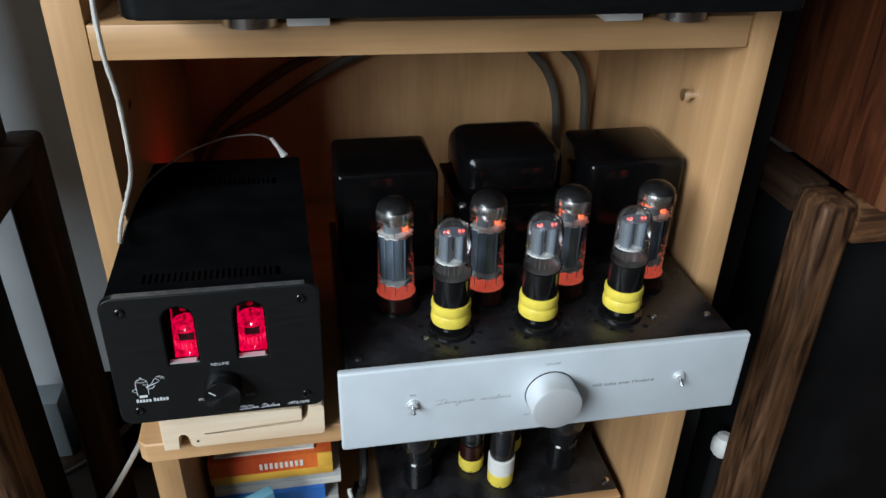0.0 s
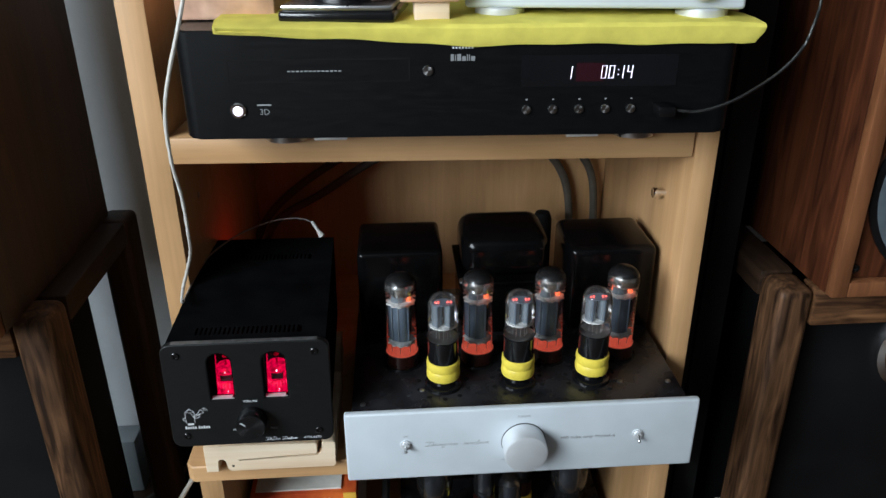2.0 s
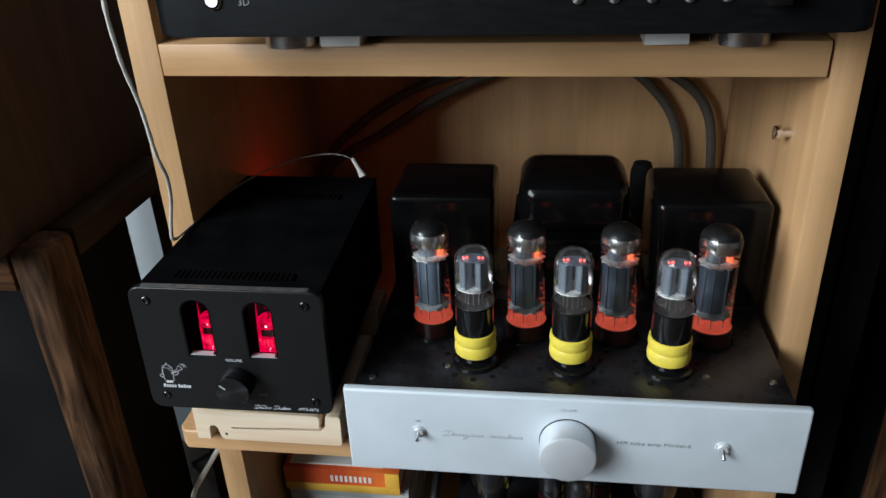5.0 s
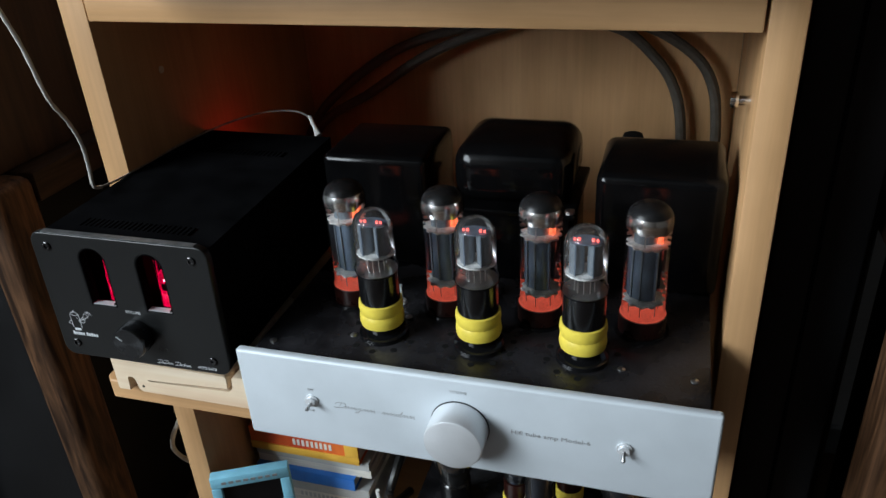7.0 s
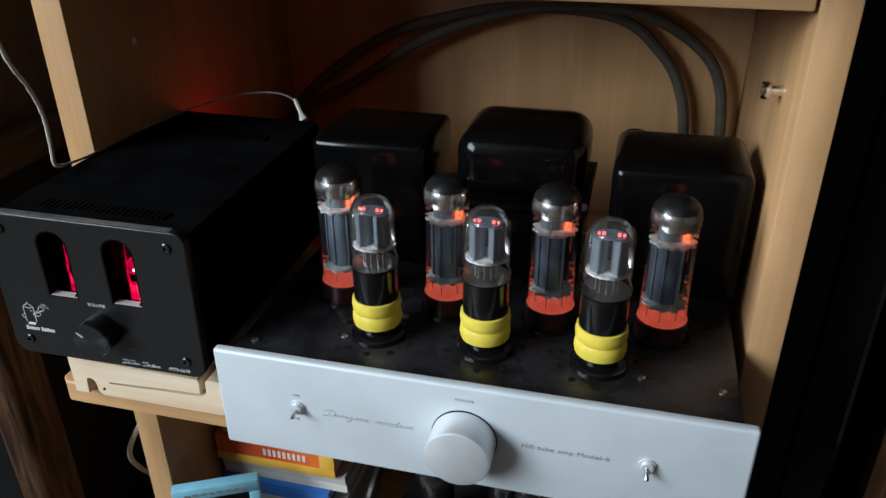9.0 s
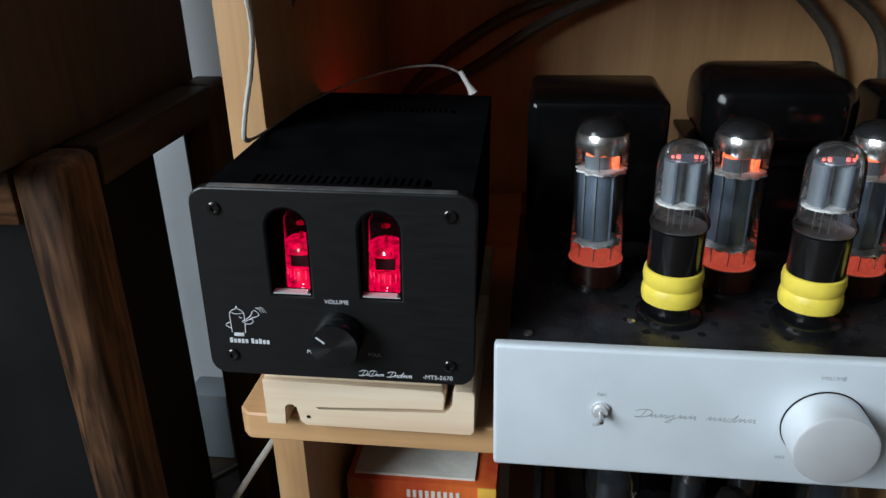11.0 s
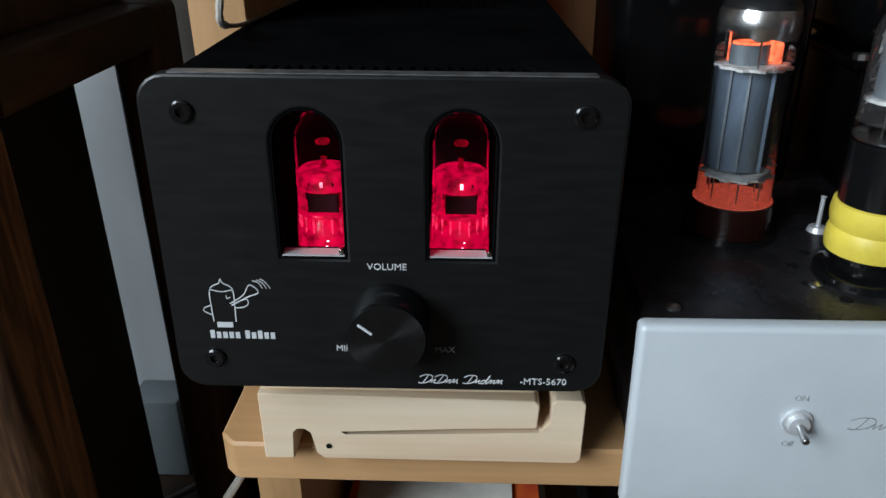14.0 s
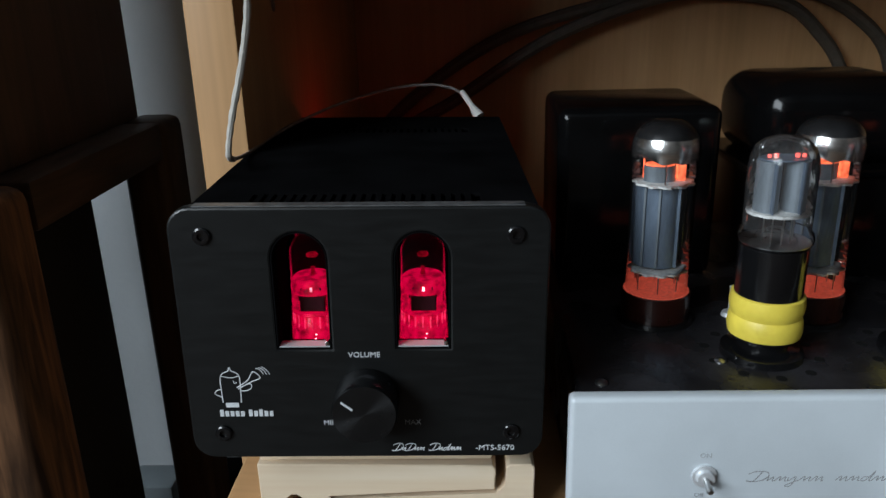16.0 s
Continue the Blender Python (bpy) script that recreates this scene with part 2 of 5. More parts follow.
M_INK = surface("dark_grey_ink", (0.22, 0.225, 0.23), 0.6, 0.0, 0.06, 200, bump=0.0)
M_CORD = surface("off_white_cord", (0.55, 0.52, 0.47), 0.6, 0.0, 0.12, 120)
M_CORD_GREY = surface("grey_cable_sleeve", (0.075, 0.064, 0.050), 0.55, 0.0, 0.2, 150, bump=0.3, fine=1600)
M_LEAD = surface("dull_clear_lead", (0.26, 0.235, 0.22), 0.4, 0.0, 0.3, 200)
M_CORD_BLK = surface("black_cable", (0.005, 0.005, 0.005), 0.4, 0.0, 0.15, 120)
M_WHITE = surface("white_plastic", (0.72, 0.71, 0.68), 0.45, 0.0, 0.06, 60)
M_COPPER = surface("copper_foil", (0.66, 0.40, 0.28), 0.35, 0.2, 0.2, 50, bump=0.9, fine=70)
M_DARK_GLASS = surface("dark_display_window", (0.006, 0.006, 0.007), 0.08, 0.0, 0.1, 20, bump=0.0)
M_DISPLAY_TINT = surface("maroon_display_glass", (0.025, 0.006, 0.009), 0.12, 0.0, 0.1, 20, bump=0.0)
M_CONE = surface("blue_grey_cone", (0.06, 0.075, 0.085), 0.5, 0.0, 0.15, 60)
# for the walls out of view: dark so that little light bounces back
M_WALL_DARK = surface("dark_brown_unseen_wall", (0.05, 0.042, 0.036), 0.95, 0.0, 0.2, 5, bump=0.3, fine=200, spec=0.1)
M_WALL = surface("grey_painted_wall", (0.60, 0.635, 0.66), 0.85, 0.0, 0.06, 4, bump=0.25, fine=260, spec=0.2)
# unseen ceiling, kept dark to hold bounced light down
M_CEIL = surface("dark_grey_unseen_ceiling", (0.13, 0.13, 0.13), 0.9, 0.0, 0.04, 3, bump=0.1, fine=200, spec=0.2)
M_FLOOR = wood("dark_floor_boards", (0.06, 0.033, 0.018), (0.03, 0.017, 0.01), 0, 0.45, 5, 160, 0.35)
M_SKIRT = surface("grey_skirting_paint", (0.26, 0.30, 0.32), 0.6, 0.0, 0.08, 12)
M_FRAME_WHITE = surface("white_window_paint", (0.78, 0.78, 0.76), 0.5, 0.0, 0.04, 12)
M_BLUE_FRAME = surface("light_blue_plastic", (0.22, 0.52, 0.66), 0.45, 0.0, 0.08, 60)
M_PAPER = surface("book_pages", (0.66, 0.64, 0.58), 0.8, 0.0, 0.12, 40, (1, 1, 30), 0.3, 200)
M_BOOK_RED = surface("red_and_orange_printed_cover", (0.50, 0.040, 0.020), 0.5, 0.0, 0.10, 22, (1, 1, 0.4), 0.05, 500, 0.3, (0.70, 0.17, 0.03))
M_BOOK_YEL = surface("yellow_book_cover", (0.75, 0.42, 0.06), 0.4, 0.0, 0.12, 30)
M_BOOK_GREY = surface("grey_book_cover", (0.42, 0.43, 0.42), 0.5, 0.0, 0.12, 30)
M_BOOK_BLUE = surface("blue_book_cover", (0.03, 0.17, 0.55), 0.35, 0.0, 0.12, 30)


# ---- building helpers ----
def thing(name, label, category, at, group="", kind=""):
    ob = new(name)
    ob.empty_display_size = 0.01
    ob.location = at
    return tagged(ob, label, category, group, kind)


def finish(name, mesh, material, parent=None, label="", smooth=True):
    mesh.materials.clear()
    mesh.materials.append(material)
    ob = new(name, mesh)
    if smooth:
        mesh.polygons.foreach_set("use_smooth", [True] * len(mesh.polygons))
        mesh.set_sharp_from_angle(angle=radians(32))
    if parent is not None:
        ob.parent = parent
        if parent.type == "EMPTY":
            ob.matrix_parent_inverse = Matrix.Translation(parent.location).inverted()
    if label:
        ob["label"] = label
    return ob


def part(name, bm, material, parent=None, label="", smooth=True):
    mesh = bpy.data.meshes.new(name)
    bmesh.ops.recalc_face_normals(bm, faces=bm.faces[:])
    bm.to_mesh(mesh)
    bm.free()
    return finish(name, mesh, material, parent, label, smooth)


def box(x0, x1, y0, y1, z0, z1, bevel=0.0, segments=2, bm=None, turn=None):
    mine = bmesh.new()
    bmesh.ops.create_cube(mine, size=1.0)
    bmesh.ops.scale(mine, vec=(x1 - x0, y1 - y0, z1 - z0), verts=mine.verts)
    if bevel:
        bmesh.ops.bevel(mine, geom=mine.edges[:], offset=bevel, segments=segments, profile=0.5, affect="EDGES")
    if turn is not None:
        bmesh.ops.transform(mine, matrix=turn, verts=mine.verts)
    bmesh.ops.translate(mine, vec=((x0 + x1) / 2, (y0 + y1) / 2, (z0 + z1) / 2), verts=mine.verts)
    return merged(bm, mine)


def merged(bm, mine):
    if bm is None:
        return mine
    tmp = bpy.data.meshes.new("tmp")
    mine.to_mesh(tmp)
    mine.free()
    bm.from_mesh(tmp)
    bpy.data.meshes.remove(tmp)
    return bm


def lathe(profile, at, axis="z", seg=24, bm=None, squash=(1, 1), capped=True):
    """Turns a profile of (radius, height) about an axis: z up, or y towards the front (height runs to -y)."""
    mine = bmesh.new()
    rings = []
    for r, h in profile:
        ring = []
        for k in range(seg):
            a = 2 * math.pi * k / seg
            ring.append(mine.verts.new((max(r, 1e-5) * math.cos(a) * squash[0], max(r, 1e-5) * math.sin(a) * squash[1], h)))
        rings.append(ring)
    for lower, upper in zip(rings, rings[1:]):
        for k in range(seg):
            mine.faces.new((lower[k], lower[(k + 1) % seg], upper[(k + 1) % seg], upper[k]))
    for ring, (r, h) in ((rings[0], profile[0]), (rings[-1], profile[-1])):
        if capped and r > 1e-4:
            mine.faces.new(ring)
    if axis == "y":
        bmesh.ops.transform(mine, matrix=Matrix.Rotation(radians(90), 4, "X"), verts=mine.verts)
    elif axis == "x":
        bmesh.ops.transform(mine, matrix=Matrix.Rotation(radians(90), 4, "Y"), verts=mine.verts)
    bmesh.ops.translate(mine, vec=at, verts=mine.verts)
    return merged(bm, mine)


def smooth_line(points, steps=8):
    pts = [Vector(p) for p in points]
    out = []
    for i in range(len(pts) - 1):
        p0, p1, p2, p3 = pts[max(i - 1, 0)], pts[i], pts[i + 1], pts[min(i + 2, len(pts) - 1)]
        for k in range(steps):
            t = k / steps
            out.append(0.5 * ((2 * p1) + (p2 - p0) * t + (2 * p0 - 5 * p1 + 4 * p2 - p3) * t * t + (3 * p1 - p0 - 3 * p2 + p3) * t ** 3))
    out.append(pts[-1])
    return out


def sweep(points, radius, seg=8, steps=8, bm=None, wobble=0.0):
    """A round cord along a smooth line through the points."""
    mine = bmesh.new()
    line = smooth_line(points, steps)
    up, rings = Vector((0.3, 0.2, 1)).normalized(), []
    for i, p in enumerate(line):
        d = (line[min(i + 1, len(line) - 1)] - line[max(i - 1, 0)]).normalized()
        a = d.cross(up)
        if a.length < 1e-4:
            a = d.cross(Vector((1, 0, 0)))
        a.normalize()
        b = d.cross(a)
        r = radius * (1 + wobble * math.sin(i * 2.1))
        rings.append([mine.verts.new(p + r * (math.cos(2 * math.pi * k / seg) * a + math.sin(2 * math.pi * k / seg) * b)) for k in range(seg)])
    for u, v in zip(rings, rings[1:]):
        for k in range(seg):
            mine.faces.new((u[k], u[(k + 1) % seg], v[(k + 1) % seg], v[k]))
    mine.faces.new(rings[0])
    mine.faces.new(rings[-1])
    return merged(bm, mine)


def prism(outline, y0, y1, bevel=0.0, bm=None):
    """An outline of (x, z) pushed from y0 to y1."""
    mine = bmesh.new()
    front = [mine.verts.new((x, y0, z)) for x, z in outline]
    back = [mine.verts.new((x, y1, z)) for x, z in outline]
    mine.faces.new(front)
    mine.faces.new(back[::-1])
    n = len(outline)
    for k in range(n):
        mine.faces.new((front[k], back[k], back[(k + 1) % n], front[(k + 1) % n]))
    if bevel:
        bmesh.ops.bevel(mine, geom=mine.edges[:], offset=bevel, segments=1, affect="EDGES")
    return merged(bm, mine)


def rounded(x0, x1, z0, z1, r, n=5):
    pts = []
    for cx, cz, a0 in ((x1 - r, z1 - r, 0), (x0 + r, z1 - r, 90), (x0 + r, z0 + r, 180), (x1 - r, z0 + r, 270)):
        for k in range(n + 1):
            a = radians(a0 + 90 * k / n)
            pts.append((cx + r * math.cos(a), cz + r * math.sin(a)))
    return pts


def arch(x0, x1, z0, z1, n=12):
    r = (x1 - x0) / 2
    pts = [(x0, z0), (x1, z0)]
    for k in range(n + 1):
        a = math.pi * k / n
        pts.append((x0 + r + r * math.cos(a), z1 - r + r * math.sin(a)))
    return pts


def plate(outlines, y_front, thick, bevel=0.0004):
    """A flat plate in the x-z plane with the first outline as its edge and the others as holes."""
    data = bpy.data.curves.new("plate", "CURVE")
    data.dimensions, data.fill_mode, data.extrude = "2D", "BOTH", thick / 2 - bevel
    data.bevel_depth, data.bevel_resolution, data.offset = bevel, 1, -bevel
    for pts in outlines:
        sp = data.splines.new("POLY")
        sp.points.add(len(pts) - 1)
        for p, (x, z) in zip(sp.points, pts):
            p.co = (x, z, 0, 1)
        sp.use_cyclic_u = True
    ob = bpy.data.objects.new("plate", data)
    mesh = bpy.data.meshes.new_from_object(ob)
    bpy.data.objects.remove(ob)
    mesh.transform(Matrix.Translation((0, y_front + thick / 2, 0)) @ Matrix.Rotation(radians(90), 4, "X"))
    return mesh


def letters(text, x, z, size, y, material, parent, label="", align="CENTER", shear=0.0, name="lettering", squeeze=1.0):
    """Raised print on a front face at y: text of that cap size round (x, z)."""
    data = bpy.data.curves.new("letters", "FONT")
    data.body, data.size, data.align_x, data.align_y = text, size, align, "CENTER"
    data.shear, data.extrude, data.resolution_u = shear, 0.00012, 2
    ob = bpy.data.objects.new("letters", data)
    mesh = bpy.data.meshes.new_from_object(ob)
    bpy.data.objects.remove(ob)
    mesh.transform(Matrix.Translation((x, y - 0.00013, z)) @ Matrix.Rotation(radians(90), 4, "X") @ Matrix.Diagonal((squeeze, 1, 1, 1)))
    return finish(name, mesh, material, parent, label, False)


PEN = {"c": ((0.55, 1.9), (0.25, 0.05), (-0.35, 0.15), (0.5, 0.0), (1.25, 0.7), (1.05, 1.8), (0.1, 2.0), (-0.5, 1.5)),
       "x": ((0.0, 0.15), (0.22, 0.9), (0.36, 0.85), (0.38, 0.1), (0.75, 0.95), (0.82, 0.1), (1.0, 0.15)),
       "d": ((0.6, 0.85), (0.15, 0.75), (0.1, 0.1), (0.5, 0.2), (0.85, 2.0), (0.75, 0.1), (1.0, 0.15)),
       "g": ((0.0, 0.8), (0.12, 0.1), (0.6, 0.95), (0.55, -0.9), (0.1, -0.85), (0.95, 0.25))}


def script(x0, x1, z, high, y, kinds, r):
    """A flowing line of pen strokes, upright, tall, hanging and wide ones as kinds tells, leaning to the right."""
    bm = bmesh.new()
    step = (x1 - x0) / len(kinds)
    for k, kind in enumerate(kinds):
        if kind in PEN:
            pts = [(x0 + step * (k + u) + 0.42 * high * 0.5 * v, y, z - high * 0.35 + high * 0.5 * v) for u, v in PEN[kind]]
            sweep(pts, r, 4, 4, bm)
    return bm


def bar(x0, x1, z0, z1, y, bm=None):
    return box(x0, x1, y - 0.0003, y + 0.0001, z0, z1, 0, 1, bm)


def structure(name, bm, material, label, category):
    return tagged(part(name, bm, material, None, "", False), label, category, "", "structure")


# ---- the room ----
RX0, RX1, RY0, RZ1 = -1.70, 2.30, -2.90, 2.70
structure("floor", box(RX0, RX1, RY0, WALL_Y, FLOOR - 0.06, FLOOR), M_FLOOR, "dark brown wooden floor under the rack", "floor")
structure("ceiling", box(RX0, RX1, RY0, WALL_Y, RZ1, RZ1 + 0.08), M_CEIL, "unseen ceiling, dark grey to limit bounced light", "ceiling")
structure("wall_north", box(RX0 - 0.15, RX1 + 0.15, WALL_Y, WALL_Y + 0.15, FLOOR - 0.06, RZ1 + 0.08), M_WALL, "pale blue-grey painted wall behind the rack", "wall")
# east, south and west walls are unseen, added dark to cut bounce
structure("wall_east", box(RX1, RX1 + 0.15, RY0, WALL_Y, FLOOR - 0.06, RZ1 + 0.08), M_WALL_DARK, "unseen wall, dark brown to keep bounced light low", "wall")
structure("wall_south", box(RX0 - 0.15, RX1 + 0.15, RY0 - 0.15, RY0, FLOOR - 0.06, RZ1 + 0.08), M_WALL_DARK, "unseen wall, dark brown to keep bounced light low", "wall")
wx, wy0, wy1, wz0, wz1 = WINDOW
wb = box(RX0 - 0.15, RX0, RY0, wy0, FLOOR - 0.06, RZ1 + 0.08)
box(RX0 - 0.15, RX0, wy1, WALL_Y, FLOOR - 0.06, RZ1 + 0.08, bm=wb)
box(RX0 - 0.15, RX0, wy0, wy1, FLOOR - 0.06, wz0, bm=wb)
box(RX0 - 0.15, RX0, wy0, wy1, wz1, RZ1 + 0.08, bm=wb)
structure("wall_west", wb, M_WALL_DARK, "unseen dark brown wall with a window opening, limiting bounced light", "wall")
structure("baseboard", box(RX0, RX1, WALL_Y - 0.012, WALL_Y - 0.0005, FLOOR, FLOOR + 0.045, 0.003), M_SKIRT, "grey painted skirting board along the wall", "baseboard")

# ---- the rack ----
RL, RR, RF, RB = -0.1145, 0.348, 0.520, 0.842
T = 0.019
rack = thing("audio_rack", "light beech laminate hi-fi rack with open shelves", "rack", (RR, RF, FLOOR))
part("side_panel", box(RL - T - 0.005, RL, RF, RB, FLOOR, 1.26, 0.0012), M_RACK_V, rack)
part("side_panel", box(RR, RR + T + 0.001, RF, RB, FLOOR, 1.26, 0.0012), M_RACK_V, rack)
part("back_panel", box(RL + 0.0005, RR - 0.0005, RB - 0.010, RB - 0.0005, FLOOR + 0.05, 1.255), M_RACK_V, rack)
part("shelf", box(RL + 0.0004, RR - 0.002, RF, RB - 0.0105, 0.8435, 0.867, 0.0012), M_RACK_H, rack)


def lipped_shelf(z0, z1, front, x0, x1):
    """A shelf between the panels whose front part stands out and is a little longer than the space between them."""
    bm = bmesh.new()
    pts = [(x0 + 0.006, front), (x1 - 0.006, front), (x1, front + 0.006), (x1, RF - 0.001), (RR - 0.002, RF - 0.001), (RR - 0.012, RB - 0.0115),
           (RL - 0.008, RB - 0.0005), (RL + 0.0010, RF - 0.001), (x0, RF - 0.001), (x0, front + 0.006)]
    low = [bm.verts.new((x, y, z0)) for x, y in pts]
    top = [bm.verts.new((x, y, z1)) for x, y in pts]
    bm.faces.new(low[::-1])
    bm.faces.new(top)
    for k in range(len(pts)):
        bm.faces.new((low[k], low[(k + 1) % len(pts)], top[(k + 1) % len(pts)], top[k]))
    bmesh.ops.bevel(bm, geom=bm.edges[:], offset=0.0012, segments=1, affect="EDGES")
    bmesh.ops.rotate(bm, cent=(RR, RF, 0), matrix=Matrix.Rotation(radians(2.2), 3, "Z"), verts=bm.verts)
    return bm


part("shelf", lipped_shelf(0.560, 0.578, 0.455, -0.1205, 0.3465), M_RACK_H, rack)
part("shelf", box(RL + 0.0004, RR - 0.0004, 0.535, RB - 0.0105, 0.262, 0.281, 0.0012), M_RACK_H, rack)
for z in (0.785, 0.46):
    pin = lathe([(0.0032, 0.0), (0.0032, 0.008), (0.0052, 0.008), (0.0056, 0.0095), (0.0052, 0.013), (0.0, 0.0135)], (0, 0, 0), "z", 14)
    bmesh.ops.transform(pin, matrix=Matrix.Translation((RR + 0.0005, 0.586, z)) @ Matrix.Rotation(radians(-90), 4, "Y"), verts=pin.verts)
    part("shelf_bolt", pin, M_CHROME, rack, "bright chrome bolt head")
hole = lathe([(0.0032, 0.0), (0.0032, 0.0006), (0.0, 0.0008)], (0, 0, 0), "z", 12)
bmesh.ops.transform(hole, matrix=Matrix.Translation((RL - 0.0001, 0.586, 0.79)) @ Matrix.Rotation(radians(90), 4, "Y"), verts=hole.verts)
part("shelf_bolt", hole, M_STEEL, rack)

rack.rotation_euler = (0, 0, radians(-2.2))

# ---- silver-fronted tube amplifier ----
AX0, AX1, AZ0, AZ1, AY = 0.030, 0.346, 0.576 + 0.003, 0.649, 0.428
DECK = 0.642
amp = thing("tube_amplifier", "tube amplifier with silver front panel and black deck on the shelf", "amplifier", (0.188, 0.55, 0.578))
part("front_panel", box(AX0, AX1, AY, AY + 0.007, 0.576, AZ1, 0.0022, 3), M_ALU, amp, "silver anodised aluminium panel")
part("chassis", box(0.036, 0.340, AY + 0.0072, 0.668, 0.584, DECK, 0.0015), M_DECK, amp, "black hammered metal chassis")
for fx in (0.06, 0.315):
    for fy in (0.475, 0.64):
        part("foot", lathe([(0.009, 0.578), (0.0095, 0.581), (0.008, 0.5838)], (fx, fy, 0), "z", 16), M_RUBBER, amp)
kp = [(0.0, -0.0001), (0.0192, 0.0), (0.0192, 0.0172), (0.0187, 0.0184), (0.0176, 0.0190), (0.0, 0.0190)]
part("volume_knob", lathe(kp, (0.188, AY - 0.0006, 0.6125), "y", 48), M_ALU_TURNED, amp, "satin turned aluminium knob")
# black ring painting the thin line of shade round the knob
part("knob_gap_shade", lathe([(0.0197, 0), (0.0197, 0.0005), (0.0, 0.0005)], (0.188, AY, 0.6125), "y", 40), M_BLACK, amp)


def toggle(x, z, lean):
    nut = lathe([(0.0048, 0), (0.0048, 0.0012), (0.0036, 0.0013), (0.0034, 0.0032), (0.0026, 0.0034), (0.0, 0.0030)], (x, AY, z), "y", 20)
    ob = part("toggle_switch", nut, M_ALU_TURNED, amp, "chrome toggle switch")
    lev = lathe([(0.0011, 0), (0.0012, 0.003), (0.0015, 0.006), (0.0011, 0.0068), (0.0, 0.007)], (0, 0, 0), "y", 12)
    bmesh.ops.transform(lev, matrix=Matrix.Translation((x, AY - 0.0025, z)) @ Matrix.Rotation(radians(lean), 4, "X"), verts=lev.verts)
    part("lever", lev, M_STEEL, ob)


toggle(0.083, 0.6145, 12)
toggle(0.292, 0.6145, 38)
letters("VOLUME", 0.188, 0.6395, 0.0029, AY, M_INK_FAINT, amp)
letters("Hifi tube amp Model-6", 0.2466, 0.6140, 0.0043, AY, M_INK, amp, squeeze=1.28)
letters("ON", 0.083, 0.6235, 0.0029, AY, M_INK_FAINT, amp)
letters("Off", 0.0815, 0.6055, 0.0029, AY, M_INK_FAINT, amp)
letters("MIN", 0.171, 0.5925, 0.0026, AY, M_INK_FAINT, amp)
# a flowing maker's mark drawn as a plain stroke
mark = script(0.101, 0.157, 0.6132, 0.0046, AY, "cxxgxx xxdxx", 0.00020)
part("maker_mark", mark, M_INK, amp, "thin grey flourish")


def trafo(x0, x1, y0, y1, z1, r, name="transformer"):
    bm = box(x0, x1, y0, y1, DECK - 0.0005, z1, r, 4)
    part(name, bm, M_TRAFO, amp, "black lacquered transformer cover")


trafo(0.041, 0.1265, 0.572, 0.652, 0.7355, 0.006)
trafo(0.2545, 0.3435, 0.565, 0.648, 0.7355, 0.008)
# the mains transformer: core with lower skirt and a domed cover
part("transformer_core", box(0.146, 0.237, 0.566, 0.656, DECK - 0.0005, 0.702, 0.003, 2), M_TRAFO, amp)
part("transformer", box(0.1465, 0.2365, 0.572, 0.654, 0.7005, 0.7470, 0.016, 5), M_TRAFO, amp, "black domed transformer cover")
part("transformer_flange", box(0.142, 0.241, 0.563, 0.659, 0.698, 0.7022, 0.001, 1), M_TRAFO, amp)
for sx in (0.146, 0.237):
    part("flange_screw", lathe([(0.0036, 0.7022), (0.0036, 0.7045), (0.0, 0.7052)], (sx, 0.568, 0), "z", 8), M_STEEL, amp)
for sx, sy in ((0.330, 0.467), (0.046, 0.452), (0.131, 0.500), (0.100, 0.470), (0.285, 0.470)):
    part("deck_screw", lathe([(0.0026, DECK), (0.0026, DECK + 0.0008), (0.0012, DECK + 0.0016), (0.0, DECK + 0.0016)], (sx, sy, 0), "z", 12), M_STEEL, amp)
part("test_pin", lathe([(0.0042, DECK), (0.0034, DECK + 0.002), (0.0009, DECK + 0.0022), (0.0009, 0.6565), (0.0014, 0.657), (0.0, 0.6576)], (0.1195, 0.5185, 0), "z", 12), M_ALU_TURNED, amp, "thin bare metal pin")

SMALL_X, SMALL_Y = (0.1200, 0.1895, 0.2592), 0.478
POWER_X, POWER_Y = (0.0828, 0.1560, 0.2245, 0.2945), 0.518
for x in SMALL_X:
    part("socket", lathe([(0.0175, DECK - 0.0002), (0.0172, DECK + 0.003), (0.0150, DECK + 0.0042), (0.0, DECK + 0.0042)], (x, SMALL_Y, 0), "z", 28), M_PLASTIC, amp)
    for k in range(10):
        a = 2 * math.pi * (k + 0.5) / 10
        part("vent_hole", lathe([(0.0023, DECK - 0.0004), (0.0023, DECK + 0.00025), (0.0, DECK + 0.0002)], (x + 0.0235 * math.cos(a), SMALL_Y + 0.0235 * math.sin(a), 0), "z", 10), M_RUBBER, amp)
for x in POWER_X:
    part("socket", lathe([(0.0185, DECK - 0.0002), (0.0182, DECK + 0.002), (0.0, DECK + 0.002)], (x, POWER_Y, 0), "z", 28), M_PLASTIC, amp)


# ---- tubes ----
def toothed(r1, r0, z0, z1, x, y, n=44):
    """A disc whose rim has teeth."""
    bm = bmesh.new()
    rim = [(r1 if k % 4 < 2 else r0) * (1 + 0.02 * math.sin(k * 3.7)) for k in range(n)]
    rings = [[bm.verts.new((x + rim[k] * math.cos(2 * math.pi * k / n), y + rim[k] * math.sin(2 * math.pi * k / n), z)) for k in range(n)] for z in (z0, z1)]
    for k in range(n):
        bm.faces.new((rings[0][k], rings[0][(k + 1) % n], rings[1][(k + 1) % n], rings[1][k]))
    bm.faces.new(rings[0])
    bm.faces.new(rings[1])
    return bm


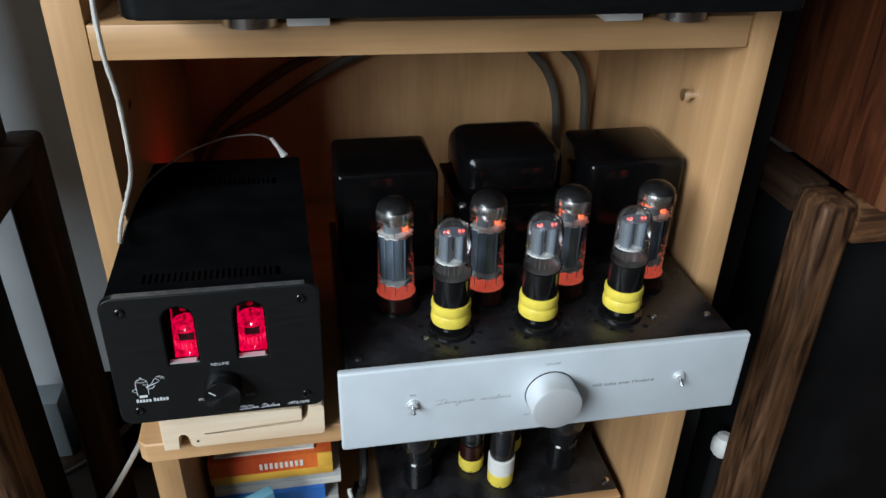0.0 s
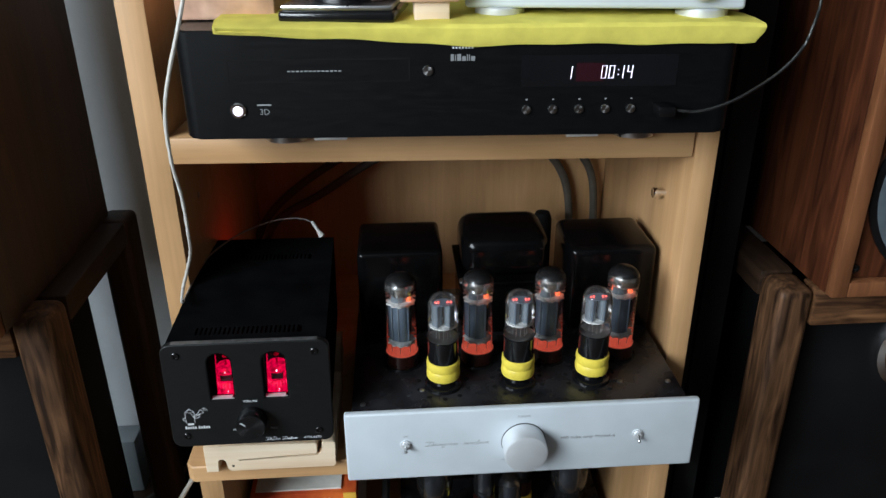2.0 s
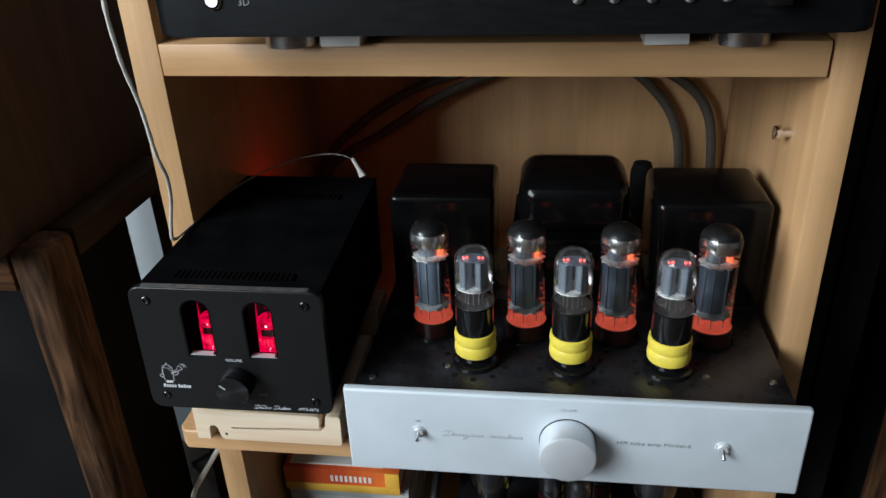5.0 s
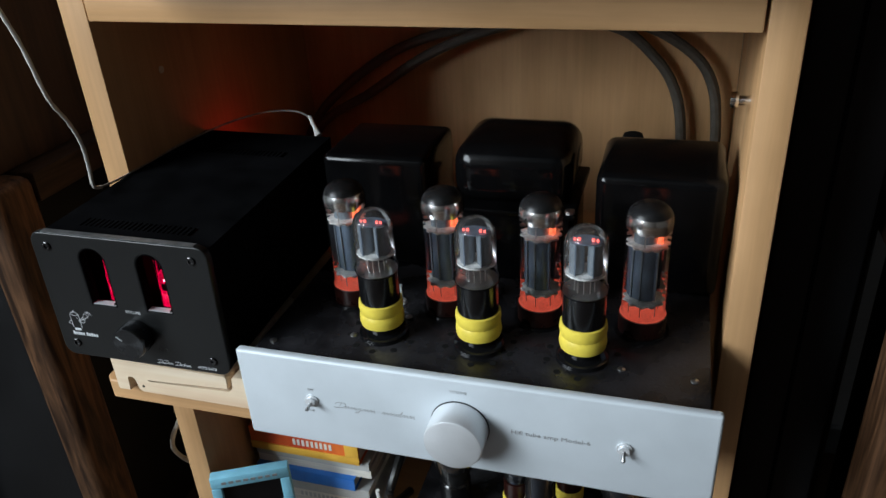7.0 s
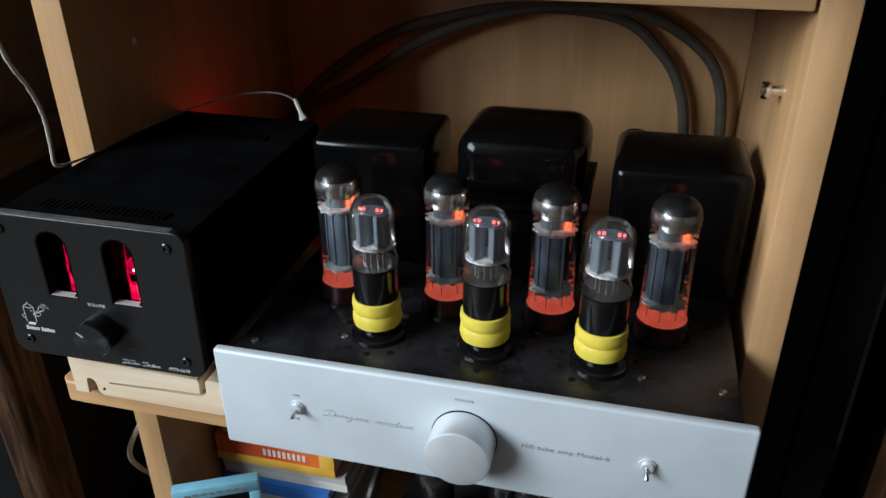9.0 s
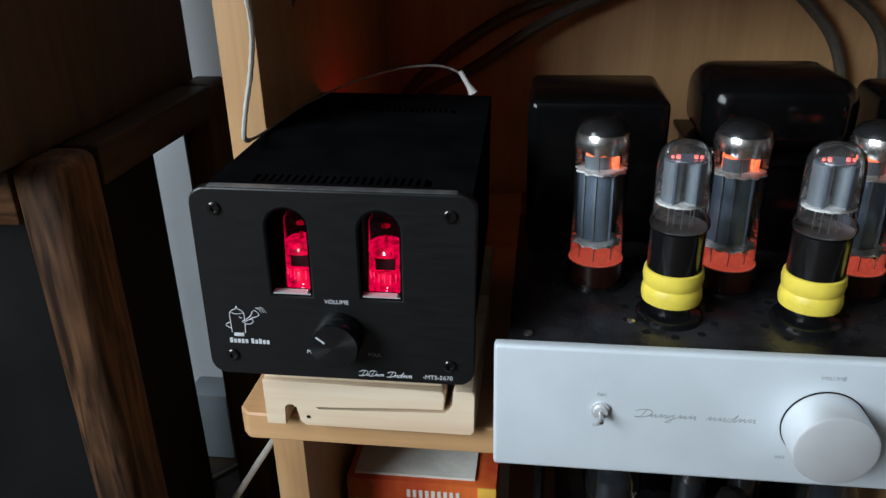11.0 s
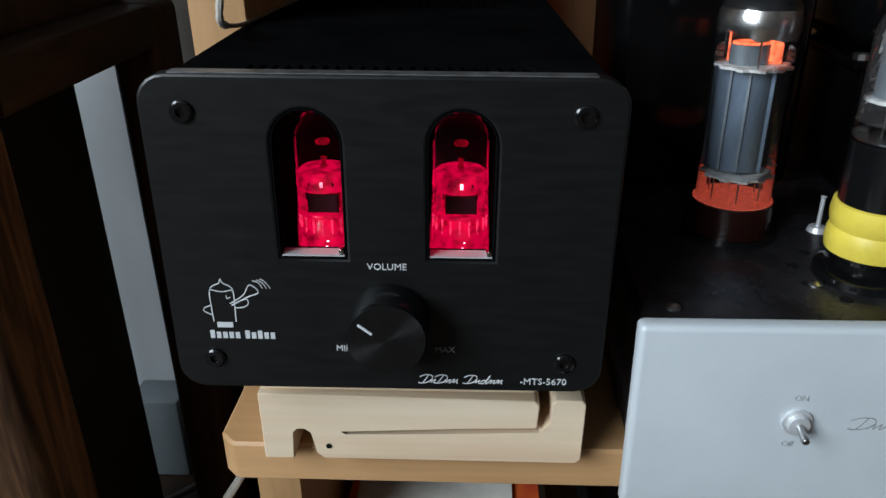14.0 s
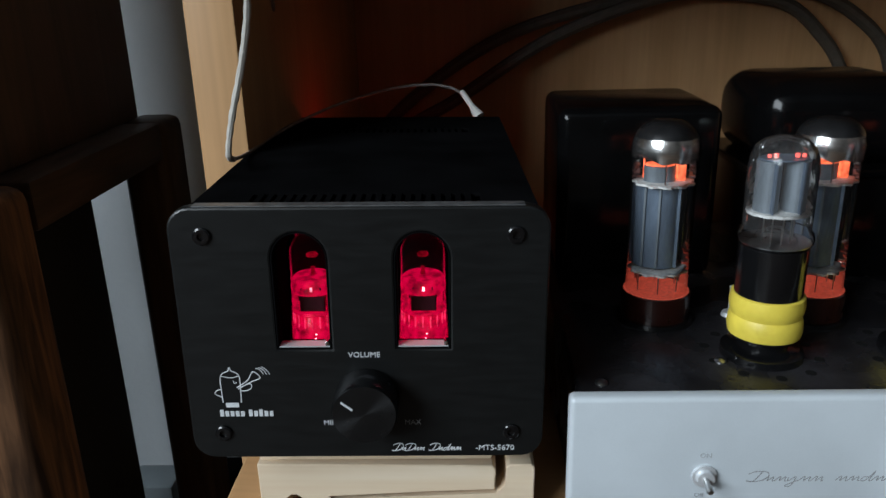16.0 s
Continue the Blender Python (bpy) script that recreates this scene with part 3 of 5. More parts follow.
def ragged(profile, x, y, n, depth):
    """A turned band whose lowest edge runs unevenly round."""
    bm = bmesh.new()
    rows = []
    for j, (r, z) in enumerate(profile):
        row = []
        for k in range(n):
            a = 2 * math.pi * k / n
            dip = depth * (0.5 * math.sin(2 * a + 0.6) + 0.3 * math.sin(5 * a + 1.9) + 0.2 * math.sin(11 * a)) if j == 0 else 0.0
            row.append(bm.verts.new((x + r * math.cos(a), y + r * math.sin(a), z + dip)))
        rows.append(row)
    for j in range(len(rows) - 1):
        for k in range(n):
            bm.faces.new((rows[j][k], rows[j][(k + 1) % n], rows[j + 1][(k + 1) % n], rows[j + 1][k]))
    return bm


def power_tube(x, y):
    z = DECK + 0.002
    tube = thing("power_tube", "clear glass power tube with grey anode and glowing orange base", "vacuum tube", (x, y, z), "power tubes of the amplifier")
    at = (x, y, 0)
    part("base", lathe([(0.0160, z), (0.0162, z + 0.010), (0.0163, z + 0.0124), (0.0157, z + 0.0130), (0.0153, z + 0.0126), (0.0, z + 0.0122)], at, "z", 32), M_BASE_RED, tube, "dark oxblood tube base")
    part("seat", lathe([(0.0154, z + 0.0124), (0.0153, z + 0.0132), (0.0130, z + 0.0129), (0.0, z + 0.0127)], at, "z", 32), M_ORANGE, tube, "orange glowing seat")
    g = [(0.0145, 0.6575), (0.0146, 0.668), (0.0146, 0.714), (0.0148, 0.7205), (0.0153, 0.7245), (0.0150, 0.7290), (0.0136, 0.7332), (0.0108, 0.7364), (0.0066, 0.7384), (0.0, 0.7391)]
    part("glass", lathe(g, at, "z", 36, capped=False), M_GLASS, tube, "clear glass envelope")
    part("getter", ragged([(0.01445, 0.7215), (0.0149, 0.7247), (0.0147, 0.7282), (0.0138, 0.7312)], x, y, 40, 0.0022), M_GETTER, tube, "silvery mirror band with uneven lower edge")
    part("dark_dome", lathe([(0.0138, 0.7312), (0.0131, 0.7331), (0.0104, 0.7359), (0.0063, 0.7378), (0.0, 0.7385)], at, "z", 30, capped=False), M_DOME, tube, "smoke-dark top of the bulb")
    turn = Matrix.Translation((x - 0.0026, y, 0)) @ Matrix.Rotation(radians(-30), 4, "Z")
    plate_box = lathe([(0.0100, 0.6695), (0.0100, 0.7090), (0.0, 0.7091)], (0, 0, 0), "z", 28, squash=(1, 0.62))
    bmesh.ops.transform(plate_box, matrix=turn, verts=plate_box.verts)
    part("anode", plate_box, M_ANODE, tube, "blue-grey anode plate")
    for s in (-1, 1):
        rib = box(s * 0.0102 - 0.0011, s * 0.0102 + 0.0011, -0.0007, 0.0007, 0.6695, 0.7090)
        bmesh.ops.transform(rib, matrix=turn, verts=rib.verts)
        part("anode_rib", rib, M_ANODE, tube)
        seam = box(s * 0.0034 - 0.0005, s * 0.0034 + 0.0005, -0.0069, -0.0054, 0.6695, 0.7090)
        bmesh.ops.transform(seam, matrix=turn, verts=seam.verts)
        part("seam_rib", seam, M_ANODE_LT, tube)
    for zz in (0.6672, 0.7095):
        part("mica_disc", toothed(0.0140, 0.0124, zz, zz + 0.0010, x, y), M_MICA, tube, "frosted white mica with toothed rim", False)
    part("upper_shield", lathe([(0.0072, 0.7106), (0.0072, 0.7178), (0.0, 0.7179)], (x - 0.0020, y, 0), "z", 24, squash=(1, 0.72)), M_ANODE_LT, tube)
    part("heater", lathe([(0.0068, 0.7180), (0.0068, 0.7187), (0.0, 0.7189)], (x - 0.0020, y, 0), "z", 20, squash=(1, 0.72)), M_HEATER, tube, "glowing orange heater end")
    part("heater", box(x + 0.0058, x + 0.0094, y - 0.0030, y + 0.0062, 0.7108, 0.7185, 0.0008), M_HEATER, tube)
    for k in range(6):
        a = 2 * math.pi * k / 6 + 0.35
        px, py = x + 0.0102 * math.cos(a), y + 0.0102 * math.sin(a)
        part("support_wire", lathe([(0.00035, 0.6577), (0.00035, 0.6672)], (px, py, 0), "z", 6), M_STEEL, tube)
        if k % 2 == 0:
            part("support_wire", lathe([(0.0004, 0.7105), (0.0004, 0.7225)], (px, py, 0), "z", 6), M_HEATER if k == 2 else M_STEEL, tube)
    return tube


first = power_tube(POWER_X[0], POWER_Y)
for x in POWER_X[1:]:
    copy_thing(first, pose(x, POWER_Y, DECK + 0.002))


def small_tube(x, y):
    z = DECK + 0.0042
    tube = thing("driver_tube", "small glass driver tube with black base and yellow ring", "vacuum tube", (x, y, z), "driver tubes of the amplifier")
    at = (x, y, 0)
    part("base", lathe([(0.0105, z), (0.0108, 0.6505), (0.0139, 0.6515), (0.0139, 0.6925), (0.0128, 0.6935), (0.0, 0.6935)], at, "z", 32), M_PLASTIC, tube, "glossy black bakelite base")
    part("yellow_ring", lathe([(0.0141, 0.6525), (0.0150, 0.6528), (0.0156, 0.6560), (0.0152, 0.6600), (0.0144, 0.6617), (0.0150, 0.6632), (0.0155, 0.6665), (0.0150, 0.6705), (0.0141, 0.6710)], at, "z", 36), M_YELLOW, tube, "yellow heat-shrink ring")
    part("glass_flange", lathe([(0.0139, 0.6930), (0.0150, 0.6945), (0.0152, 0.6962), (0.0146, 0.6985), (0.0134, 0.6995)], at, "z", 32, capped=False), M_GLASS_SLIGHT, tube)
    part("base_rim", lathe([(0.0126, 0.6936), (0.0140, 0.6938), (0.0142, 0.6944), (0.0128, 0.6946)], at, "z", 32), M_STEEL, tube, "thin bright rim of the base")
    part("glass", lathe([(0.0134, 0.6995), (0.0136, 0.704), (0.0136, 0.7255), (0.0130, 0.7302), (0.0113, 0.7342), (0.0080, 0.7369), (0.0040, 0.7381), (0.0, 0.7385)], at, "z", 36, capped=False), M_GLASS_HAZY, tube, "clear glass envelope")
    for s in (-1, 1):
        part("anode", lathe([(0.0048, 0.7075), (0.0048, 0.7285), (0.0, 0.7286)], (x + s * 0.0056, y, 0), "z", 16, squash=(1, 1.3)), M_ANODE_LT, tube, "pale grey anode")
        part("anode_fin", box(x + s * 0.0056 - 0.0004, x + s * 0.0056 + 0.0004, y - 0.0082, y - 0.0060, 0.7075, 0.7285), M_ANODE, tube)
        part("heater", lathe([(0.0010, 0.7298), (0.0010, 0.7313), (0.0, 0.7315)], (x + s * 0.0042, y - 0.002, 0), "z", 8), M_HEATER_RED, tube, "glowing red heater tip")
        part("heater", lathe([(0.0008, 0.7298), (0.0008, 0.7310), (0.0, 0.7312)], (x + s * 0.0068, y - 0.002, 0), "z", 8), M_HEATER_RED, tube)
    part("mica_disc", lathe([(0.0128, 0.7062), (0.0128, 0.7074), (0.0, 0.7074)], at, "z", 14, squash=(1, 0.85)), M_MICA, tube, "frosted white mica")
    part("mica_disc", lathe([(0.0100, 0.7287), (0.0100, 0.7293), (0.0, 0.7293)], at, "z", 14, squash=(1, 0.7)), M_ANODE, tube)
    for k in range(5):
        a = math.pi + math.pi * (k + 0.5) / 5
        part("support_wire", lathe([(0.00035, 0.6936), (0.00035, 0.7062)], (x + 0.0065 * math.cos(a), y + 0.0065 * math.sin(a), 0), "z", 6), M_STEEL, tube)
    part("glass_stem", lathe([(0.0095, 0.6936), (0.0080, 0.6965), (0.0040, 0.6995), (0.0, 0.6998)], at, "z", 20), M_GLASS_SLIGHT, tube)
    return tube


first = small_tube(SMALL_X[0], SMALL_Y)
for x in SMALL_X[1:]:
    copy_thing(first, pose(x, SMALL_Y, DECK + 0.0042))


# ---- black preamplifier on its wooden support ----
PX0, PX1, PZ0, PZ1, PY = -0.1175, 0.0195, 0.6215, 0.7242, 0.434
pre = thing("preamplifier", "small black tube preamplifier with two red-lit tube windows", "preamplifier", (-0.049, 0.54, 0.6125))
w1, w2 = (-0.0815, -0.0610), (-0.0370, -0.0165)
outline = [rounded(PX0, PX1, PZ0, PZ1, 0.0085)] + [arch(a, b, 0.6688, 0.7150) for a, b in (w1, w2)]
finish("faceplate", plate(outline, PY, 0.006, 0.0009), M_BLACK_FACE, pre, "black brushed faceplate with arched windows")
# added strip that paints the reflected light along the top edge
part("top_edge_glint", box(PX0 + 0.0095, PX1 - 0.0095, PY + 0.0010, PY + 0.0056, PZ1 - 0.0001, PZ1 + 0.0003), M_EDGE_GLINT, pre, "pale strip painting the highlight on the faceplate's upper edge")
# hollow case with vent slots in its lid
part("case_floor", box(PX0 + 0.003, PX1 - 0.003, PY + 0.0062, 0.652, 0.6245, 0.6262), M_BLACK, pre)
part("case_side", box(PX0 + 0.003, PX0 + 0.0045, PY + 0.0062, 0.652, 0.6263, 0.7185), M_BLACK, pre, "black painted metal side")
part("case_side", box(PX1 - 0.0045, PX1 - 0.003, PY + 0.0062, 0.652, 0.6263, 0.7185), M_BLACK, pre, "black painted metal side")
part("case_back", box(PX0 + 0.0046, PX1 - 0.0046, 0.6505, 0.652, 0.6263, 0.7185), M_BLACK, pre)
# lid: strips between rows of slots
lid = box(PX0 + 0.003, PX1 - 0.003, PY + 0.0062, PY + 0.022, 0.7186, 0.7200)
ys = [PY + 0.022, PY + 0.034, 0.600, 0.612]
box(PX0 + 0.003, PX1 - 0.003, ys[1], ys[2], 0.7186, 0.7200, bm=lid)
box(PX0 + 0.003, PX1 - 0.003, ys[3], 0.652, 0.7186, 0.7200, bm=lid)
for ya, yb in ((ys[0], ys[1]), (ys[2], ys[3])):
    box(PX0 + 0.003, PX0 + 0.024, ya, yb, 0.7186, 0.7200, bm=lid)
    box(PX1 - 0.024, PX1 - 0.003, ya, yb, 0.7186, 0.7200, bm=lid)
    n = 22
    for k in range(n):
        xa = PX0 + 0.026 + (PX1 - PX0 - 0.052) * k / n
        box(xa, xa + 0.0022, ya, yb, 0.7186, 0.7200, bm=lid)
part("lid", lid, M_BLACK, pre, "black lid with rows of vent slots", False)
part("inner_wall", box(PX0 + 0.005, PX1 - 0.005, 0.476, 0.478, 0.6265, 0.7150), M_RUBBER, pre)
part("window_sill", box(w1[0] - 0.001, w1[1] + 0.001, PY + 0.0062, 0.466, 0.6592, 0.6611), M_BLACK, pre)
part("window_sill", box(w2[0] - 0.001, w2[1] + 0.001, PY + 0.0062, 0.466, 0.6592, 0.6611), M_BLACK, pre)
for a, b in (w1, w2):
    # pale strip and bright corner paint light caught on the plate's cut edge
    part("sill_edge_lit", box(a + 0.0008, b - 0.0008, PY + 0.0006, PY + 0.0055, 0.6689, 0.6699), M_ALU_TURNED, pre, "thin lower edge of the window, made pale for the light on it")
    part("sill_corner_glint", box(b - 0.0026, b - 0.0008, PY + 0.0002, PY + 0.004, 0.6699, 0.6719, 0.0006), M_CHROME, pre)
    lining = [arch(a + 0.0001, b - 0.0001, 0.6689, 0.7149), arch(a + 0.0006, b - 0.0006, 0.6694, 0.7144)]
    finish("window_lining", plate(lining, PY + 0.0002, 0.0075, 0.0001), M_BLACK, pre)
for sx in (-0.105, 0.007):
    for sz in (0.633, 0.7137):
        part("screw", lathe([(0.0033, -0.0002), (0.0033, 0.0008), (0.0027, 0.0012), (0.0015, 0.0012), (0.0015, 0.0003), (0.0, 0.0002)], (sx, PY, sz), "y", 20), M_PLASTIC, pre, "black socket screw")
knob = part("volume_knob", lathe([(0.0, 0), (0.0124, 0.0004), (0.0124, 0.0118), (0.0117, 0.0134), (0.0, 0.0135)], (-0.0485, PY, 0.6485), "y", 40), M_KNOB, pre, "glossy black knob")
pt = box(-0.0004, 0.0004, -0.0002, 0.0002, 0.0, 0.0052)
bmesh.ops.transform(pt, matrix=Matrix.Translation((-0.0527, PY - 0.0136, 0.6508)) @ Matrix.Rotation(radians(-52), 4, "Y"), verts=pt.verts)
part("pointer", pt, M_PRINT, knob)
letters("VOLUME", -0.0490, 0.6664, 0.0031, PY, M_PRINT, pre)
letters("MIN", -0.0632, 0.6372, 0.0030, PY, M_PRINT, pre)
letters("MAX", -0.0312, 0.6372, 0.0030, PY, M_PRINT_DIM, pre)
letters("-MTS-5670", 0.0085, 0.6255, 0.0034, PY, M_PRINT, pre, align="RIGHT")
part("maker_mark", script(-0.0390, -0.0125, 0.6255, 0.0032, PY, "cxcxx cxdxx", 0.00022), M_PRINT, pre, "white flourish")
# emblem: plain outline shapes and a bar
R = 0.00025
em = sweep([(-0.1060, PY, 0.6460), (-0.1062, PY, 0.6520), (-0.1062, PY, 0.6568), (-0.1050, PY, 0.6586), (-0.1030, PY, 0.6596), (-0.1024, PY, 0.6612), (-0.1018, PY, 0.6596), (-0.0998, PY, 0.6586), (-0.0988, PY, 0.6568), (-0.0988, PY, 0.6520), (-0.0990, PY, 0.6460)], R, 4, 3)
sweep([(-0.1060, PY, 0.6574), (-0.1024, PY, 0.6566), (-0.0990, PY, 0.6574)], R * 0.8, 4, 3, em)
sweep([(-0.1062, PY, 0.6518), (-0.1084, PY, 0.6508), (-0.1086, PY, 0.6496), (-0.1060, PY, 0.6482)], R, 4, 4, em)
sweep([(-0.0988, PY, 0.6510), (-0.0962, PY, 0.6512), (-0.0946, PY, 0.6524), (-0.0948, PY, 0.6540), (-0.0968, PY, 0.6536)], R, 4, 4, em)
sweep([(-0.1002, PY, 0.6524), (-0.0958, PY, 0.6556), (-0.0936, PY, 0.6592), (-0.0910, PY, 0.6566), (-0.0950, PY, 0.6546), (-0.0998, PY, 0.6518)], R, 4, 4, em)
for q in (0.0, 0.0012, 0.0024):
    sweep([(-0.0926 + q, PY, 0.6606 + 0.3 * q), (-0.0908 + q, PY, 0.6600), (-0.0896 + q, PY, 0.6580)], R * 0.8, 4, 3, em)
sweep([(-0.1012, PY, 0.6554), (-0.1010, PY, 0.6542), (-0.1000, PY, 0.6548)], R * 0.8, 4, 2, em)
bar(-0.1050, -0.1000, 0.6440, 0.6458, PY, em)
bmesh.ops.translate(em, vec=(0.0020, 0, 0.0004), verts=em.verts)
part("emblem", em, M_PRINT, pre, "white line emblem")
for k in range(10):
    xa = -0.1056 + 0.0020 * k + (0.0011 if k > 4 else 0)
    part("maker_bar", bar(xa, xa + 0.0014, 0.6404, 0.6426 + (0.0006 if k in (0, 5, 7) else 0), PY), M_PRINT, pre)


def lit_tube(x):
    tube = thing("indicator_tube", "small glass preamp tube lit red from below", "vacuum tube", (x, 0.455, 0.6592), "red tubes of the preamplifier")
    at = (x, 0.455, 0)
    part("base_ring", lathe([(0.0098, 0.6592), (0.0100, 0.6606), (0.0, 0.6607)], at, "z", 24), M_RED, tube)
    part("glass", lathe([(0.0098, 0.6610), (0.0099, 0.698), (0.0094, 0.7020), (0.0072, 0.7052), (0.0030, 0.7066), (0.0016, 0.7088), (0.0, 0.7094)], at, "z", 28, capped=False), M_GLASS_SLIGHT, tube, "clear glass envelope")
    part("glass_foot", lathe([(0.0084, 0.6610), (0.0092, 0.6635), (0.0090, 0.6690), (0.0078, 0.6725), (0.0070, 0.6740), (0.0, 0.6742)], at, "z", 26), M_RED, tube, "bright red lit glass foot")
    for k in range(9):
        a = math.pi + math.pi * (k + 0.5) / 9
        part("lead_wire", lathe([(0.00032, 0.6640), (0.00032, 0.6748)], (x + 0.0086 * math.cos(a), 0.455 + 0.0086 * math.sin(a), 0), "z", 6), M_RED_WIRE, tube)
    part("lower_disc", lathe([(0.0089, 0.6744), (0.0091, 0.6750), (0.0089, 0.6757), (0.0, 0.6758)], at, "z", 26), M_RED, tube)
    part("core", lathe([(0.0052, 0.6760), (0.0052, 0.6828), (0.0, 0.6829)], at, "z", 18), surface_red_dark, tube, "dim red inner electrodes")
    for px, w in ((-0.0066, 0.0011), (0.0066, 0.0011), (-0.0012, 0.0004), (0.0026, 0.0004)):
        part("post", box(x + px - w, x + px + w, 0.4495, 0.4505, 0.6759, 0.6829), M_RED if w > 0.001 else surface_red_dark, tube)
    part("plate", box(x - 0.0046, x + 0.0052, 0.4478, 0.4486, 0.6762, 0.6824, 0.0002, 1), M_RED_PLATE, tube, "dark plate between the discs")
    part("upper_disc", lathe([(0.0088, 0.6830), (0.0090, 0.6845), (0.0086, 0.6878), (0.0076, 0.6887), (0.0, 0.6890)], at, "z", 26), M_RED, tube)
    for px in (-0.0032, 0.0034):
        part("hole", lathe([(0.0007, 0.0), (0.0007, 0.0003), (0.0, 0.0003)], (x + px, 0.4472, 0.6858), "y", 10), M_RED_PLATE, tube)
    part("hot_spot", box(x - 0.0001, x + 0.0008, 0.4458, 0.4462, 0.6852, 0.6868), M_RED_HOT, tube)
    for dx, zz in ((0.0010, 0.6655), (0.0006, 0.6640), (0.0014, 0.6672)):
        part("hot_spot", lathe([(0.0, -0.0004), (0.0005, 0.0), (0.0, 0.0004)], (x + dx, 0.4462, zz), "z", 8), M_RED_HOT, tube)
    part("upper_spring", lathe([(0.0011, 0.6891), (0.0007, 0.6912), (0.0011, 0.6922), (0.0, 0.6926)], at, "z", 12), surface_red_dark, tube)
    part("getter_ring", lathe([(0.0022, 0.6966), (0.0024, 0.6974), (0.0020, 0.6978), (0.0018, 0.6970)], at, "z", 16), surface_red_dark, tube)
    part("tip", lathe([(0.0012, 0.7067), (0.0017, 0.7080), (0.0015, 0.7092), (0.0, 0.7098)], (x - 0.0022, 0.455, 0), "z", 10), M_RED, tube, "red lit tip")
    return tube


M_RED_WIRE = glow("red_lit_wire", (1.0, 0.03, 0.12), 1.1, (0.5, 0.02, 0.05), 900, 0.8)
M_RED_PLATE = surface("dull_maroon_plate", (0.060, 0.010, 0.018), 0.3, 0.3, 0.3, 120, bump=0.05)
surface_red_dark = glow("dim_red_band", (0.8, 0.0, 0.03), 0.25, (0.08, 0.01, 0.01), 300)
lit = [lit_tube(x) for x in (-0.0700, -0.0270)]
# red light of the tube lamps escaping at the back of the case
led("preamp_red_light", (-0.066, 0.672, 0.703), 0.013, (1.0, 0.022, 0.015), 0.008)

# wooden support: two carved pine pieces lying on one another
sup = thing("wooden_support", "raw pine block with carved notches carrying the preamplifier", "wood block", (-0.045, 0.50, 0.578))
low = [(-0.0990, 0.5782), (-0.0880, 0.5782), (-0.0880, 0.5905), (-0.0860, 0.5925), (-0.0830, 0.5925), (-0.0805, 0.5905), (-0.0795, 0.5810), (-0.0765, 0.5785),
       (0.0165, 0.5785), (0.0185, 0.5805), (0.0190, 0.6050), (0.0175, 0.6065), (0.0085, 0.6065), (0.0070, 0.6050), (0.0068, 0.5960), (0.0030, 0.5920),
       (-0.0250, 0.5912), (-0.0680, 0.5895), (-0.0710, 0.5915), (-0.0250, 0.5935), (0.0020, 0.5940), (0.0026, 0.6040), (0.0010, 0.6060), (-0.0990, 0.6075)]
part("carved_block", prism(low, 0.447, 0.560, 0.0004), M_PINE, sup)
part("top_board", box(-0.0985, 0.0010, 0.4495, 0.640, 0.6076, 0.6124, 0.001), M_PINE, sup)
part("rear_block", box(-0.098, 0.016, 0.600, 0.640, 0.5785, 0.6074, 0.001), M_PINE, sup)
part("nail_hole", lathe([(0.0011, 0), (0.0011, 0.0003), (0.0, 0.0003)], (-0.0745, 0.447, 0.5845), "y", 10), M_RUBBER, sup)
for fx in (-0.09, -0.01):
    for fy in (0.47, 0.62):
        part("foot", lathe([(0.006, 0.6125), (0.006, 0.6246)], (fx, fy, 0), "z", 14), M_RUBBER, pre)


# the preamplifier stands a little askew on its uneven support
askew = Matrix.Translation((-0.049, 0.434, 0.64)) @ Matrix.Rotation(radians(1.6), 4, "Z") @ Matrix.Rotation(radians(1.1), 4, "Y") @ Matrix.Translation((0.049, -0.434, -0.64))
bpy.context.view_layer.update()
for ob, up in [(pre, 0.001)] + [(tube, 0.003) for tube in lit]:
    ob.matrix_world = Matrix.Translation((0.001, -0.004, up)) @ askew @ ob.matrix_world


# ---- disc player on the upper shelf ----
DX0, DX1, DZ0, DZ1, DY = -0.0805, 0.347, 0.884, 0.9665, 0.468
player = thing("disc_player", "black disc player with white lit display", "disc player", (0.115, DY, 0.867))
pb = bmesh.new()
plan = []
for x, y, r in ((DX0, DY, 0.012), (DX1, DY, 0.012), (DX1, 0.78, 0.004), (DX0, 0.78, 0.004)):
    sx, sy = (1 if x == DX0 else -1), (1 if y == DY else -1)
    a0 = {(1, 1): 180, (-1, 1): 270, (-1, -1): 0, (1, -1): 90}[(sx, sy)]
    for k in range(7):
        a = radians(a0 + 15 * k)
        plan.append((x + sx * r + r * math.cos(a), y + sy * r + r * math.sin(a)))
lowv, topv = [pb.verts.new((x, y, DZ0)) for x, y in plan], [pb.verts.new((x, y, DZ1)) for x, y in plan]
pb.faces.new(lowv[::-1])
pb.faces.new(topv)
for k in range(len(plan)):
    pb.faces.new((lowv[k], lowv[(k + 1) % len(plan)], topv[(k + 1) % len(plan)], topv[k]))
bmesh.ops.bevel(pb, geom=[e for e in pb.edges if abs(e.verts[0].co.z - e.verts[1].co.z) < 1e-6], offset=0.0015, segments=2, affect="EDGES")
part("body", pb, M_PLAYER, player, "black metal body with rounded front corners")
tray = bar(-0.042, 0.095, 0.9275, 0.9278, DY)
bar(-0.042, 0.095, 0.9440, 0.9448, DY, tray)
bar(-0.0422, -0.0412, 0.9275, 0.9448, DY, tray)
bar(0.0945, 0.0953, 0.9275, 0.9448, DY, tray)
part("tray_gap", tray, M_RUBBER, player)
pr = bmesh.new()
